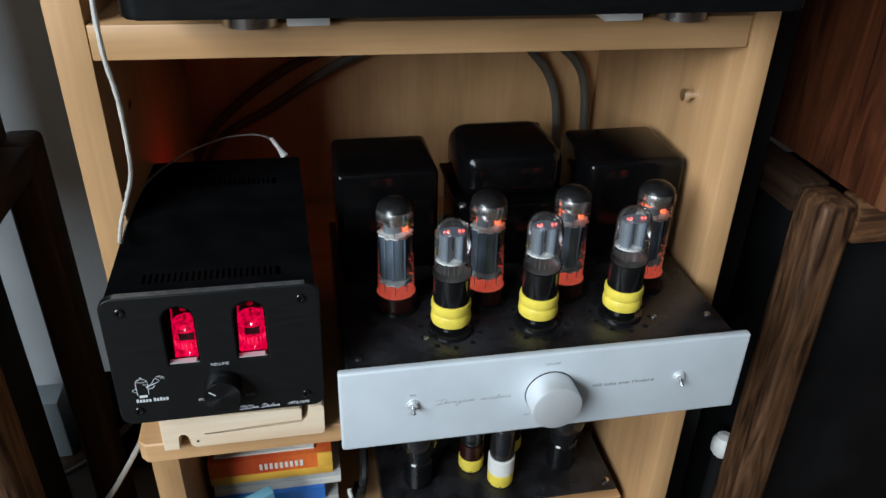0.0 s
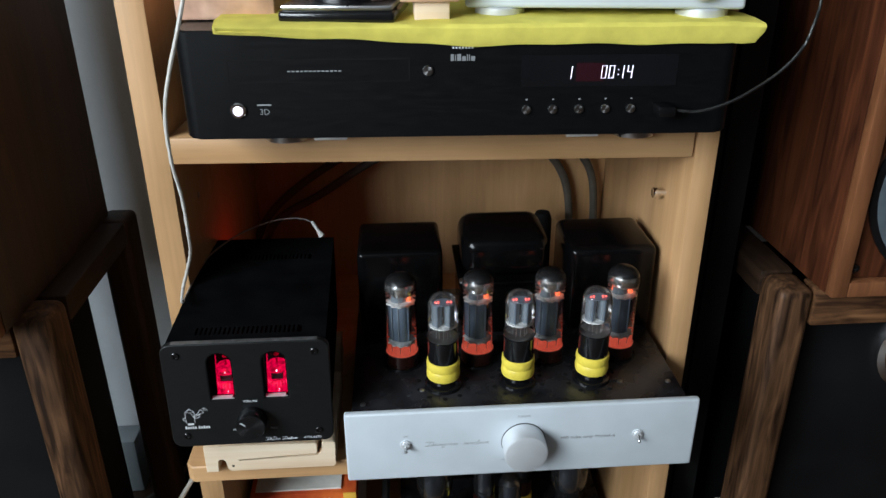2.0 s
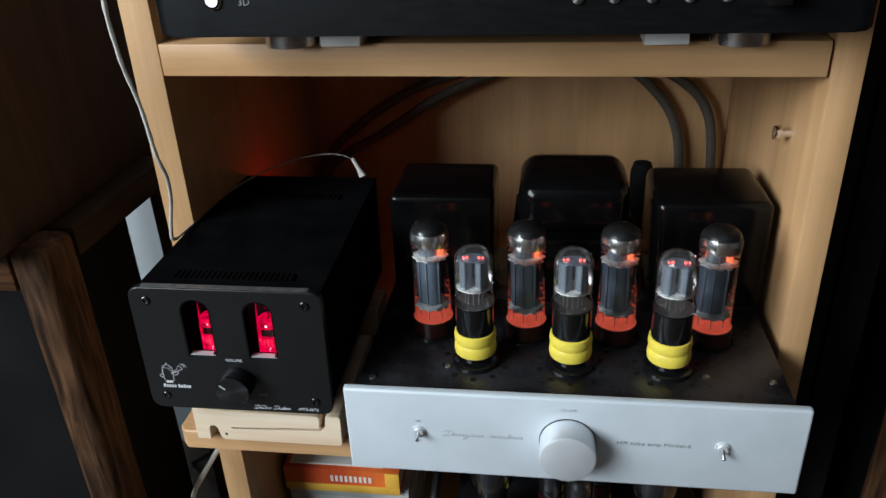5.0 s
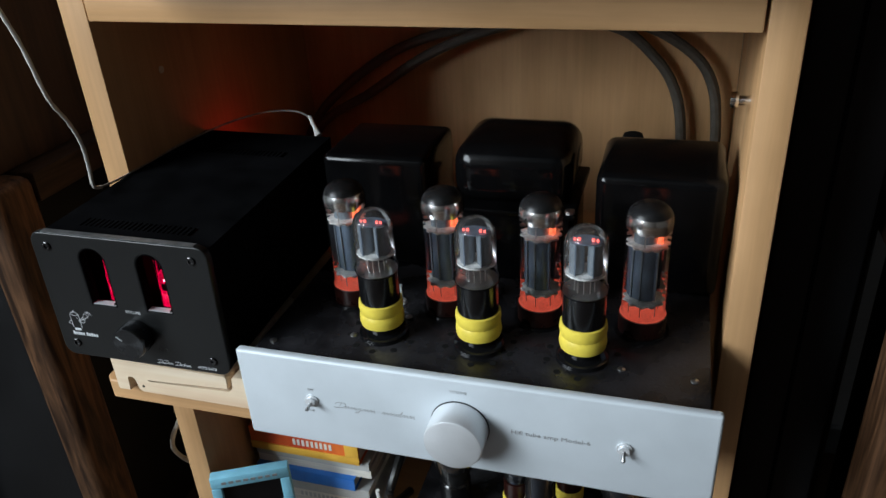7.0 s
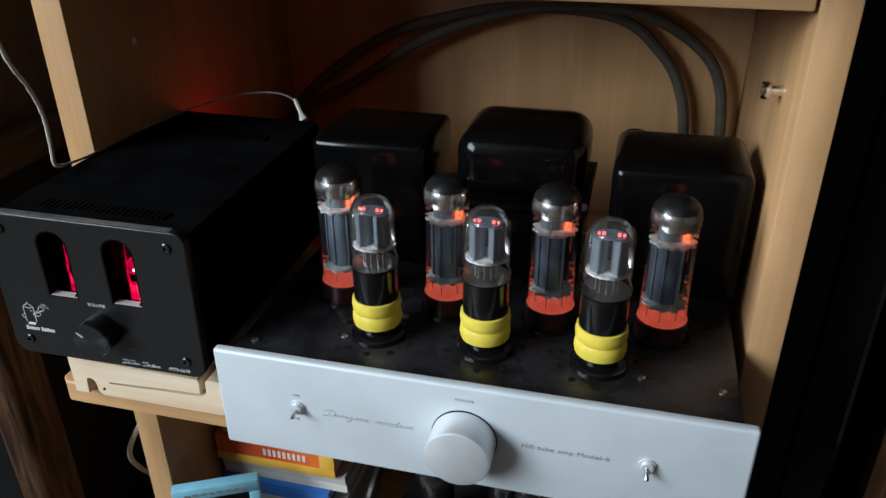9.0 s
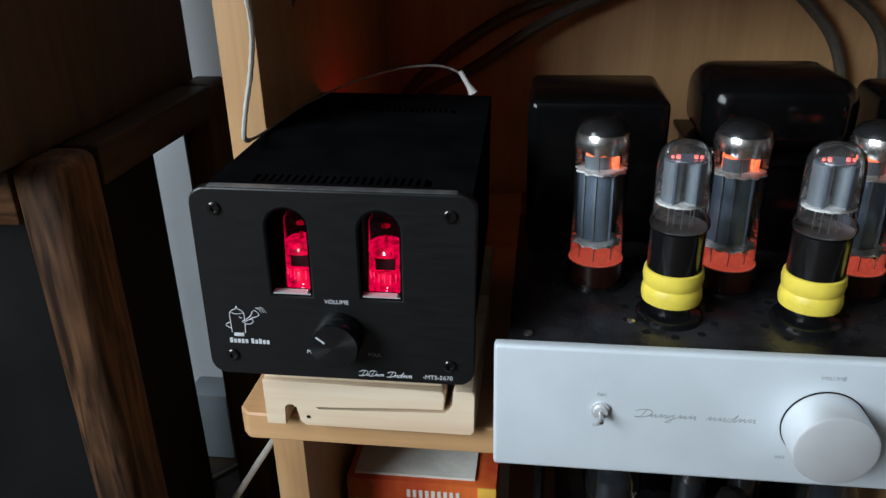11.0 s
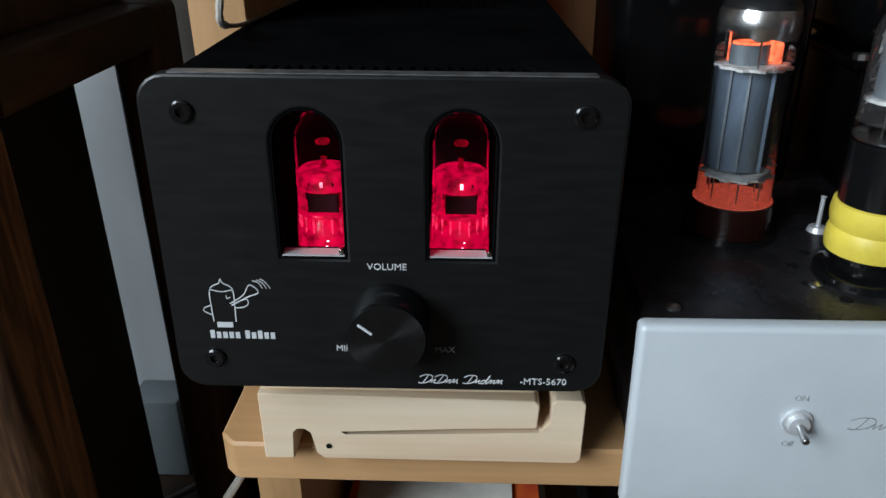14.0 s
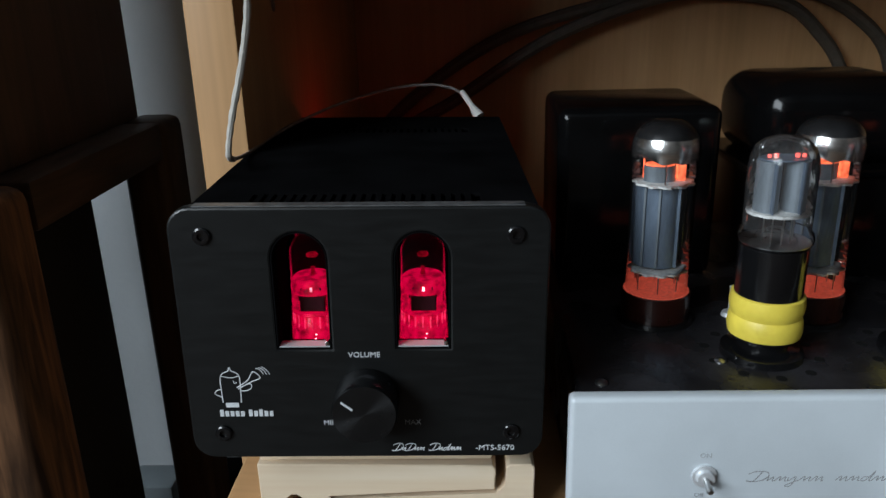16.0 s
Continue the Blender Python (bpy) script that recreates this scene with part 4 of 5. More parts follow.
for k in range(13):
    bar(0.003 + 0.0032 * k, 0.0052 + 0.0032 * k, 0.9355, 0.9365, DY, pr)
part("small_print", pr, M_PRINT_DIM, player, "row of tiny grey bars")
part("display_window", bar(0.180, 0.300, 0.922, 0.946, DY), M_DARK_GLASS, player, "glossy dark display window")
part("display_tint", bar(0.222, 0.2435, 0.926, 0.940, DY - 0.0004), M_DISPLAY_TINT, player)
SEGMENTS = {"0": "abcdef", "1": "bc", "4": "fgbc"}


def digit(x, z, text):
    """A lit seven-segment figure of thin bars leaning a little."""
    w, h, s = 0.0040, 0.0098, 0.00055
    bm = bmesh.new()
    runs = {"a": (0, w, h - s, h), "g": (0, w, h / 2 - s / 2, h / 2 + s / 2), "d": (0, w, 0, s), "f": (0, s, h / 2, h), "e": (0, s, 0, h / 2), "b": (w - s, w, h / 2, h), "c": (w - s, w, 0, h / 2)}
    for k in SEGMENTS[text]:
        xa, xb, za, zb = runs[k]
        bar(x + xa, x + xb, z - h / 2 + za + 0.0001, z - h / 2 + zb - 0.0001, DY - 0.0006, bm)
    bmesh.ops.transform(bm, matrix=Matrix(((1, 0, 0.08, -0.08 * z), (0, 1, 0, 0), (0, 0, 1, 0), (0, 0, 0, 1))), verts=bm.verts)
    part("display_digit", bm, M_WHITE_LIT, player, "white lit figure")


digit(0.2148, 0.9330, "1")
for x, text in ((0.2413, "0"), (0.2472, "0"), (0.2545, "1"), (0.2612, "4")):
    digit(x, 0.9330, text)
colon = bar(0.2541, 0.2547, 0.9308, 0.9315, DY - 0.0006)
bar(0.2541, 0.2547, 0.9345, 0.9352, DY - 0.0006, colon)
part("display_colon", colon, M_WHITE_LIT, player)
letters("3D", -0.0170, 0.9050, 0.0065, DY, M_INK, player)
bb = bmesh.new()
bar(-0.0225, -0.0115, 0.9100, 0.9112, DY, bb)
part("small_print", bb, M_PRINT_DIM, player)
# makers' marks as plain bars
for k in range(7):
    part("maker_bar", bar(0.1275 + 0.0024 * k, 0.1288 + 0.0024 * k, 0.9516, 0.9530, DY), M_PRINT, player)
for k, (dx, wd, hh) in enumerate(((0.0, 0.0024, 0.0062), (0.0033, 0.0007, 0.0058), (0.0049, 0.0030, 0.0064), (0.0087, 0.0028, 0.0042), (0.0123, 0.0007, 0.0064), (0.0138, 0.0007, 0.0058), (0.0154, 0.0030, 0.0042))):
    part("maker_bar", bar(0.1262 + dx, 0.1262 + dx + wd, 0.9425, 0.9425 + hh * 0.8, DY), M_INK, player)


def button(x, z, r, name, material, label):
    part(name, lathe([(r, -0.0002), (r, 0.0012), (r * 0.86, 0.0020), (0.0, 0.0021)], (x, DY, z), "y", 22), material, player, label)


for x in (0.1850, 0.2055, 0.2260, 0.2465, 0.2665):
    button(x, 0.9045, 0.0037, "button", M_BUTTON, "small dark metal button")
    part("button_mark", bar(x - 0.0008, x + 0.0008, 0.9118, 0.9128, DY), M_PRINT_DIM, player)
button(0.1090, 0.9355, 0.0041, "eject_button", M_BUTTON, "small dark metal button")
button(-0.0370, 0.9065, 0.0062, "power_button", M_CHROME, "power button with a bright rim")
part("power_light", lathe([(0.0040, 0.0), (0.0038, 0.0006), (0.0, 0.0007)], (-0.0370, DY - 0.0020, 0.9065), "y", 20), M_WHITE_LIT, player, "white lit centre")
for x in (-0.012, 0.287):
    for y in (0.528, 0.745):
        part("foot", lathe([(0.018, 0.867), (0.0185, 0.870), (0.0185, 0.8825), (0.0, 0.8842)], (x, y, 0), "z", 28), M_STEEL, player, "dull metal foot")
for x0, y0 in ((0.014, 0.5200), (0.229, 0.5120)):
    tagged(part("spacer_block", box(x0, x0 + 0.028, y0, y0 + 0.026, 0.8672, 0.8836, 0.001), M_WHITE, None), "small white block wedged under the disc player", "spacer", "spacers under the player")

player.rotation_euler = (0, 0, radians(-2.1))
# stick in the front socket and its thin cable
plug = thing("usb_cable", "black plug with a thin cable looping out of the player's front", "cable", (0.284, DY, 0.9055))
part("plug", box(0.2830, 0.2960, 0.4430, DY - 0.0070, 0.9015, 0.9095, 0.0012), M_PLASTIC, plug)
part("cable", sweep([(0.296, 0.450, 0.9055), (0.311, 0.436, 0.9080), (0.331, 0.430, 0.9160), (0.351, 0.430, 0.9275), (0.3655, 0.430, 0.9385), (0.377, 0.430, 0.9520), (0.3825, 0.430, 0.9660), (0.3850, 0.430, 0.9930), (0.379, 0.440, 1.035), (0.352, 0.470, 1.060)], 0.0012, 8, 10), M_CORD_BLK, plug)

# yellow cloth lying over the player, its front edge hanging down a little
cl = bmesh.new()
NX, NY = 60, 14
grid = []
for j in range(NY + 1):
    row = []
    for i in range(NX + 1):
        u = i / NX
        x = -0.048 + 0.406 * u
        wob = 0.0005 * math.sin(u * 17) + 0.0004 * math.sin(u * 41 + 1)
        drop = 0.002 + 0.0105 * min(1, u * 2.2) + wob * 1.1
        s = j / NY
        if s < 0.35:
            k = s / 0.35
            y, z = DY - 0.004 - 0.002 * math.sin(k * math.pi / 2), DZ1 + 0.003 - drop * (1 - k)
        else:
            k = (s - 0.35) / 0.65
            y, z = DY - 0.005 + 0.16 * k, DZ1 + 0.0030 + 0.0022 * math.sin(min(1, k * 6) * math.pi / 2) + 0.0004 * math.sin(u * 60 + k * 20)
        if x > DX1 - 0.004:
            z -= 0.001
        y -= (x - 0.115) * 0.0367
        row.append(cl.verts.new((x + 0.003 * math.sin(s * 9 + (5 if i else 0)) * (1 if i in (0, NX) else 0), y, z)))
    grid.append(row)
for j in range(NY):
    for i in range(NX):
        cl.faces.new((grid[j][i], grid[j][i + 1], grid[j + 1][i + 1], grid[j + 1][i]))
ex = bmesh.ops.extrude_face_region(cl, geom=cl.faces[:])
bmesh.ops.translate(cl, vec=(0, 0.0012, -0.0028), verts=[v for v in ex["geom"] if isinstance(v, bmesh.types.BMVert)])
tagged(part("cloth", cl, M_CLOTH), "yellow fleece cloth spread over the disc player", "cloth")

# silver box amplifier on the cloth
CT = DZ1 + 0.0035
dac = thing("desktop_amplifier", "small silver aluminium amplifier on round metal feet", "amplifier", (0.1395, 0.497, CT))
part("case", box(0.1395, 0.3500, 0.497, 0.637, CT + 0.007, CT + 0.066, 0.003, 3), M_ALU, dac)
for x in (0.166, 0.322):
    for y in (0.516, 0.617):
        part("foot", lathe([(0.0190, CT - 0.0005), (0.0195, CT + 0.001), (0.0195, CT + 0.006), (0.0185, CT + 0.0072)], (x, y, 0), "z", 32), M_ALU_TURNED, dac, "turned metal foot")
part("power_button", lathe([(0.0062, 0), (0.0062, 0.0008), (0.0050, 0.0012), (0.0, 0.0010)], (0.199, 0.497, CT + 0.0220), "y", 26), M_BLUE_LIT, dac, "button with a blue lit ring")
part("button_cap", lathe([(0.0044, 0.0), (0.0044, 0.0016), (0.0, 0.0017)], (0.199, 0.497, CT + 0.0220), "y", 22), M_ALU, dac)
part("headphone_socket", lathe([(0.0052, 0), (0.0052, 0.0010), (0.0032, 0.0012), (0.0030, 0.0003), (0.0, 0.0002)], (0.282, 0.497, CT + 0.0205), "y", 22), M_RUBBER, dac)
part("side_button", lathe([(0.0048, 0), (0.0048, 0.0008), (0.0, 0.0010)], (0.232, 0.497, CT + 0.0215), "y", 22), M_STEEL, dac)
part("volume_knob", lathe([(0.0105, 0), (0.0105, 0.009), (0.0095, 0.010), (0.0, 0.0101)], (0.316, 0.497, CT + 0.0245), "y", 34), M_ALU_TURNED, dac)

dac.rotation_euler = (0, 0, radians(-9))

# black gadget, copper box and wood pieces beside it
g = thing("black_stand", "glossy black round gadget on a thick square base", "stand", (-0.002, 0.484, CT))
part("base", box(-0.002, 0.086, 0.483, 0.575, CT - 0.0012, CT + 0.0085, 0.003, 3), M_PLASTIC, g)
part("rim", box(0.000, 0.084, 0.485, 0.573, CT + 0.0085, CT + 0.0125, 0.0015, 2), M_STEEL, g)
part("body", lathe([(0.036, CT + 0.0122), (0.039, CT + 0.020), (0.039, CT + 0.060), (0.034, CT + 0.066), (0.0, CT + 0.067)], (0.045, 0.530, 0), "z", 32), M_PLASTIC, g)
g.rotation_euler = (0, 0, radians(-8))
tagged(part("copper_box", box(-0.0865, -0.0085, 0.5200, 0.600, DZ1 + 0.0005, DZ1 + 0.080, 0.003, 2), M_COPPER), "box wrapped in crumpled copper foil on the disc player", "box")
blk = thing("wood_block", "pale wooden block carrying a copper foil pad", "wood block", (0.113, 0.50, CT))
part("block", box(0.100, 0.1265, 0.480, 0.520, CT - 0.0012, CT + 0.014, 0.001), M_PINE, blk)
part("copper_pad", box(0.0890, 0.1340, 0.474, 0.525, CT + 0.0142, CT + 0.030, 0.002), M_COPPER, blk)

# ---- cords in and round the rack ----
cord = thing("hanging_cord", "off-white cord hanging down the rack's front to a small plug", "cord", (-0.1, 0.51, 0.72))
part("cord", sweep([(-0.040, 0.425, 1.06), (-0.052, 0.421, 1.00), (-0.0745, 0.420, 0.930), (-0.0800, 0.428, 0.885), (-0.0795, 0.438, 0.850), (-0.0820, 0.448, 0.815), (-0.0872, 0.464, 0.793), (-0.0960, 0.479, 0.771), (-0.1055, 0.489, 0.748), (-0.1100, 0.493, 0.732), (-0.1110, 0.502, 0.7275)], 0.0014, 8, 8, wobble=0.12), M_CORD, cord)
part("thin_lead", sweep([(-0.1110, 0.502, 0.7275), (-0.1135, 0.530, 0.7238), (-0.1135, 0.570, 0.7228), (-0.108, 0.610, 0.7240), (-0.085, 0.640, 0.731), (-0.055, 0.655, 0.7375), (-0.032, 0.660, 0.7390), (-0.018, 0.661, 0.737), (-0.0105, 0.661, 0.7330)], 0.0009, 8, 8), M_LEAD, cord)
pl = lathe([(0.0016, 0), (0.0019, 0.004), (0.0019, 0.012), (0.0032, 0.018), (0.0038, 0.0205), (0.0, 0.021)], (0, 0, 0), "z", 12)
bmesh.ops.transform(pl, matrix=Matrix.Translation((-0.0105, 0.661, 0.7345)) @ Vector((0.0125, -0.010, -0.017)).to_track_quat("Z", "Y").to_matrix().to_4x4(), verts=pl.verts)
part("plug", pl, M_WHITE, cord, "small white plug")


def arc_cable(points):
    c = thing("power_cable", "thick grey cable arching against the rack's back panel", "cable", points[-1], "cables behind the amplifier")
    part("cable", sweep(points, 0.0052, 10, 12), M_CORD_GREY, c)


arc_cable([(-0.115, 0.824, 0.590), (-0.100, 0.824, 0.650), (-0.063, 0.824, 0.699), (0.014, 0.824, 0.752), (0.095, 0.824, 0.778), (0.166, 0.822, 0.787), (0.242, 0.820, 0.780), (0.281, 0.820, 0.752), (0.303, 0.820, 0.718), (0.312, 0.820, 0.672), (0.315, 0.820, 0.590)])
arc_cable([(-0.100, 0.812, 0.590), (-0.079, 0.812, 0.667), (-0.012, 0.812, 0.710), (0.061, 0.812, 0.755), (0.139, 0.811, 0.783), (0.197, 0.809, 0.7905), (0.258, 0.807, 0.788), (0.306, 0.812, 0.765), (0.334, 0.814, 0.733), (0.344, 0.816, 0.679), (0.345, 0.816, 0.590)])
part_knob = thing("cable_plug", "black round plug behind the transformers", "plug", (0.268, 0.777, 0.578))
part("body", lathe([(0.012, 0.5785), (0.012, 0.680), (0.009, 0.689), (0.0, 0.692)], (0.268, 0.777, 0), "z", 20), M_RUBBER, part_knob)
low_cord = thing("extension_lead", "pale cord sagging beside the rack's foot", "cord", (-0.2, 0.75, FLOOR))
part("cord", sweep([(-0.15, 0.62, 0.46), (-0.19, 0.60, 0.40), (-0.23, 0.62, 0.33), (-0.26, 0.68, 0.24), (-0.30, 0.74, FLOOR + 0.003), (-0.40, 0.80, FLOOR + 0.003)], 0.0028, 8, 8), M_CORD, low_cord)
low_cord2 = thing("extension_lead", "grey flat cord beside the rack's foot", "cord", (-0.2, 0.82, FLOOR))
part("cord", sweep([(-0.135, 0.80, 0.40), (-0.20, 0.78, 0.34), (-0.28, 0.80, 0.25), (-0.36, 0.84, FLOOR + 0.003)], 0.004, 8, 8), M_CORD_GREY, low_cord2)

# ---- lower shelf: second amplifier, books, blue-framed display ----
LD = 0.326
amp2 = thing("tube_amplifier", "second tube amplifier with dark deck and wooden front strip", "amplifier", (0.21, 0.69, 0.281))
part("chassis", box(0.075, 0.339, 0.572, 0.80, 0.285, LD, 0.0015), M_DECK, amp2, "dark polished steel deck")
part("front_panel", box(0.075, 0.3395, 0.560, 0.5718, 0.2845, LD - 0.001, 0.001), M_RACK_H, amp2, "light wooden front strip")
for fx in (0.09, 0.32):
    for fy in (0.60, 0.78):
        part("foot", lathe([(0.008, 0.281), (0.008, 0.2852)], (fx, fy, 0), "z", 14), M_RUBBER, amp2)
part("transformer", box(0.10, 0.32, 0.70, 0.79, LD - 0.0005, 0.43, 0.006, 3), M_TRAFO, amp2, "black transformer cover")
part("deck_screw", lathe([(0.0036, LD), (0.0036, LD + 0.003), (0.0, LD + 0.004)], (0.330, 0.583, 0), "z", 14), M_CHROME, amp2)


def bottle_tube(x, y):
    t = thing("rectifier_tube", "shouldered smoky glass tube with black base", "vacuum tube", (x, y, LD), "large tubes of the lower amplifier")
    part("base", lathe([(0.0165, LD), (0.0165, LD + 0.034), (0.0150, LD + 0.036), (0.0, LD + 0.036)], (x, y, 0), "z", 28), M_PLASTIC, t)
    part("glass", lathe([(0.0150, LD + 0.036), (0.0165, LD + 0.046), (0.0225, LD + 0.064), (0.0230, LD + 0.080), (0.0205, LD + 0.092), (0.0160, LD + 0.100), (0.0150, LD + 0.116), (0.0110, LD + 0.123), (0.0, LD + 0.126)], (x, y, 0), "z", 32), M_SMOKE, t, "smoky glass envelope")
    part("anode", lathe([(0.0110, LD + 0.046), (0.0125, LD + 0.060), (0.0125, LD + 0.095), (0.0, LD + 0.096)], (x, y, 0), "z", 20, squash=(1, 0.7)), M_ANODE, t)
    part("getter", lathe([(0.0145, LD + 0.110), (0.0105, LD + 0.1215), (0.0, LD + 0.1245)], (x, y, 0), "z", 24), M_GETTER, t)
    part("stem_wire", lathe([(0.0007, LD + 0.036), (0.0007, LD + 0.052)], (x - 0.006, y - 0.006, 0), "z", 6), M_STEEL, t)
    return t


one = bottle_tube(0.118, 0.622)
copy_thing(one, pose(0.287, 0.622, LD))


def ring_tube(x, y, collar, label):
    t = thing("driver_tube", label, "vacuum tube", (x, y, LD), "driver tubes of the lower amplifier")
    part("base", lathe([(0.0135, LD), (0.0137, LD + 0.040), (0.0, LD + 0.041)], (x, y, 0), "z", 24), M_BASE_RED if collar is None else M_PLASTIC, t)
    part("yellow_ring", lathe([(0.0138, LD + 0.002), (0.0146, LD + 0.004), (0.0148, LD + 0.016), (0.0138, LD + 0.019)], (x, y, 0), "z", 28), M_YELLOW, t, "yellow ring with dark dots")
    for k in range(7):
        a = 2 * math.pi * k / 7
        part("dot", lathe([(0.0013, 0.0), (0.0013, 0.0008), (0.0, 0.0008)], (x + 0.0140 * math.cos(a), y + 0.0140 * math.sin(a), LD + 0.0042), "z", 8), M_RUBBER, t)
    if collar is not None:
        part("collar", lathe([(0.0138, LD + 0.0192), (0.0150, LD + 0.020), (0.0150, LD + 0.041), (0.0138, LD + 0.042)], (x, y, 0), "z", 28), collar, t, "white paper collar")
    part("glass", lathe([(0.0130, LD + 0.0415), (0.0138, LD + 0.046), (0.0138, LD + 0.080), (0.0110, LD + 0.088), (0.0, LD + 0.092)], (x, y, 0), "z", 28), M_SMOKE, t, "smoky glass envelope")
    part("anode", lathe([(0.0080, LD + 0.044), (0.0080, LD + 0.078), (0.0, LD + 0.079)], (x, y, 0), "z", 16), M_ANODE, t)
    part("getter", lathe([(0.0120, LD + 0.081), (0.0090, LD + 0.0882), (0.0, LD + 0.0905)], (x, y, 0), "z", 20), M_GETTER, t)
    return t


ring_tube(0.1815, 0.632, None, "small tube with red-brown base and yellow ring")
ring_tube(0.2095, 0.604, M_WHITE, "small tube with white collar and yellow ring")
ring_tube(0.2330, 0.655, None, "small tube with red-brown base and yellow ring")


def book(x0, x1, y0, y1, z0, z1, cover, label, bars=None):
    b = thing("book", label, "book", ((x0 + x1) / 2, (y0 + y1) / 2, z0), "stacked books")
    part("pages", box(x0 + 0.002, x1 - 0.002, y0 + 0.0015, y1 - 0.002, z0 + 0.0012, z1 - 0.0012), M_PAPER, b)
    part("cover", box(x0, x1, y0, y1, z1 - 0.0012, z1, 0.0003), cover, b)
    part("cover", box(x0, x1, y0, y1, z0, z0 + 0.0012, 0.0003), cover, b)
    part("spine", box(x0, x1, y0, y0 + 0.0014, z0 + 0.0012, z1 - 0.0012), cover, b)
    if bars is not None:
        pb = bmesh.new()
        h = (z1 - z0)
        for k in range(9):
            xa = x1 - 0.075 + 0.0052 * k
            box(xa, xa + 0.0030, y0 - 0.0003, y0 + 0.0001, z0 + h * 0.45, z0 + h * 0.72, bm=pb)
        part("title_bars", pb, bars, b, "row of pale bars")


BX0, BY0 = -0.104, 0.600
stack = ((0.281, 0.300, M_BOOK_GREY, "grey-covered book at the bottom of the stack", None, 0.026), (0.300, 0.322, M_PAPER, "white-covered book in the stack", M_BOOK_GREY, 0.016),
         (0.322, 0.337, M_BOOK_GREY, "grey-white journal in the stack", None, 0.026), (0.337, 0.353, M_BOOK_BLUE, "blue-covered book in the stack", None, 0.012),
         (0.353, 0.366, M_PAPER, "thick white journal in the stack", None, 0.030), (0.366, 0.377, M_BOOK_GREY, "grey-covered magazine in the stack", None, 0.030),
         (0.377, 0.407, M_BOOK_RED, "orange and red book on top of the stack", M_PAPER, 0.022))
for k, (z0, z1, cover, lab, bars, xr) in enumerate(stack):
    book(BX0 + 0.001 * (k % 3), xr, BY0 + 0.003 * ((k * 2) % 3), 0.80, z0 + 0.0002, z1, cover, lab, bars)
band = thing("paper_band", "yellow paper band round the orange book's lower spine", "band", (-0.04, 0.599, 0.377))
part("band", box(-0.1035, 0.0221, 0.5982, 0.5997, 0.3775, 0.3870, 0.0003), M_BOOK_YEL, band)
part("band_end", box(0.0070, 0.0222, 0.5980, 0.5996, 0.3872, 0.4065, 0.0003), M_BOOK_YEL, band)
tagged(part("loose_sleeve", box(-0.098, 0.004, 0.606, 0.79, 0.4072, 0.4095), M_PAPER), "thin white sleeve lying on the books", "sleeve")
# blue-framed display standing turned in front of the books
fr = thing("digital_frame", "light blue framed display standing on the bottom shelf", "display", (-0.05, 0.548, 0.281))
turn = Matrix.Rotation(radians(27), 4, "Z")


def framed(x0, x1, z0, z1, y0, y1, bevel=0.0):
    bm = box(x0, x1, y0, y1, z0, z1, bevel)
    bmesh.ops.transform(bm, matrix=Matrix.Translation((-0.051, 0.5460, 0)) @ turn, verts=bm.verts)
    bmesh.ops.translate(bm, vec=(-0.023, 0, 0), verts=bm.verts)
    return bm


W = 0.039
part("frame_rail", framed(-W, W, 0.3875, 0.4015, -0.006, 0.006, 0.002), M_BLUE_FRAME, fr)
part("frame_rail", framed(-W, W, 0.2812, 0.2960, -0.006, 0.006, 0.002), M_BLUE_FRAME, fr)
part("frame_stile", framed(-W, -W + 0.010, 0.2962, 0.3873, -0.006, 0.006, 0.001), M_BLUE_FRAME, fr)
part("frame_stile", framed(W - 0.010, W, 0.2962, 0.3873, -0.006, 0.006, 0.001), M_BLUE_FRAME, fr)
part("screen", framed(-W + 0.0098, W - 0.0098, 0.2958, 0.3877, -0.001, 0.005), M_DARK_GLASS, fr, "dark glass screen")
tb = bmesh.new()
for k in range(8):
    b2 = framed(-0.028 + 0.0072 * k, -0.0235 + 0.0072 * k, 0.3930, 0.3958, -0.0065, -0.0055)
    merged(tb, b2)
part("small_print", tb, M_PRINT_DIM, fr, "row of tiny dark bars")
dk = thing("dark_cable", "black cable bundle with a pale plug beside the books", "cable", (0.05, 0.62, 0.281))
part("cable", sweep([(0.050, 0.66, 0.2865), (0.046, 0.63, 0.300), (0.050, 0.60, 0.335), (0.056, 0.61, 0.365), (0.058, 0.66, 0.38), (0.060, 0.72, 0.36), (0.060, 0.78, 0.287)], 0.005, 8, 8), M_CORD_BLK, dk)
part("cable", sweep([(0.040, 0.64, 0.2835), (0.038, 0.62, 0.300), (0.0405, 0.60, 0.325), (0.038, 0.60, 0.345)], 0.0024, 8, 8), M_WHITE, dk, "pale lead")
part("metal_plug", lathe([(0.006, 0.281), (0.006, 0.300), (0.004, 0.304), (0.004, 0.318), (0.0, 0.3185)], (0.058, 0.588, 0), "z", 16), M_CHROME, dk)


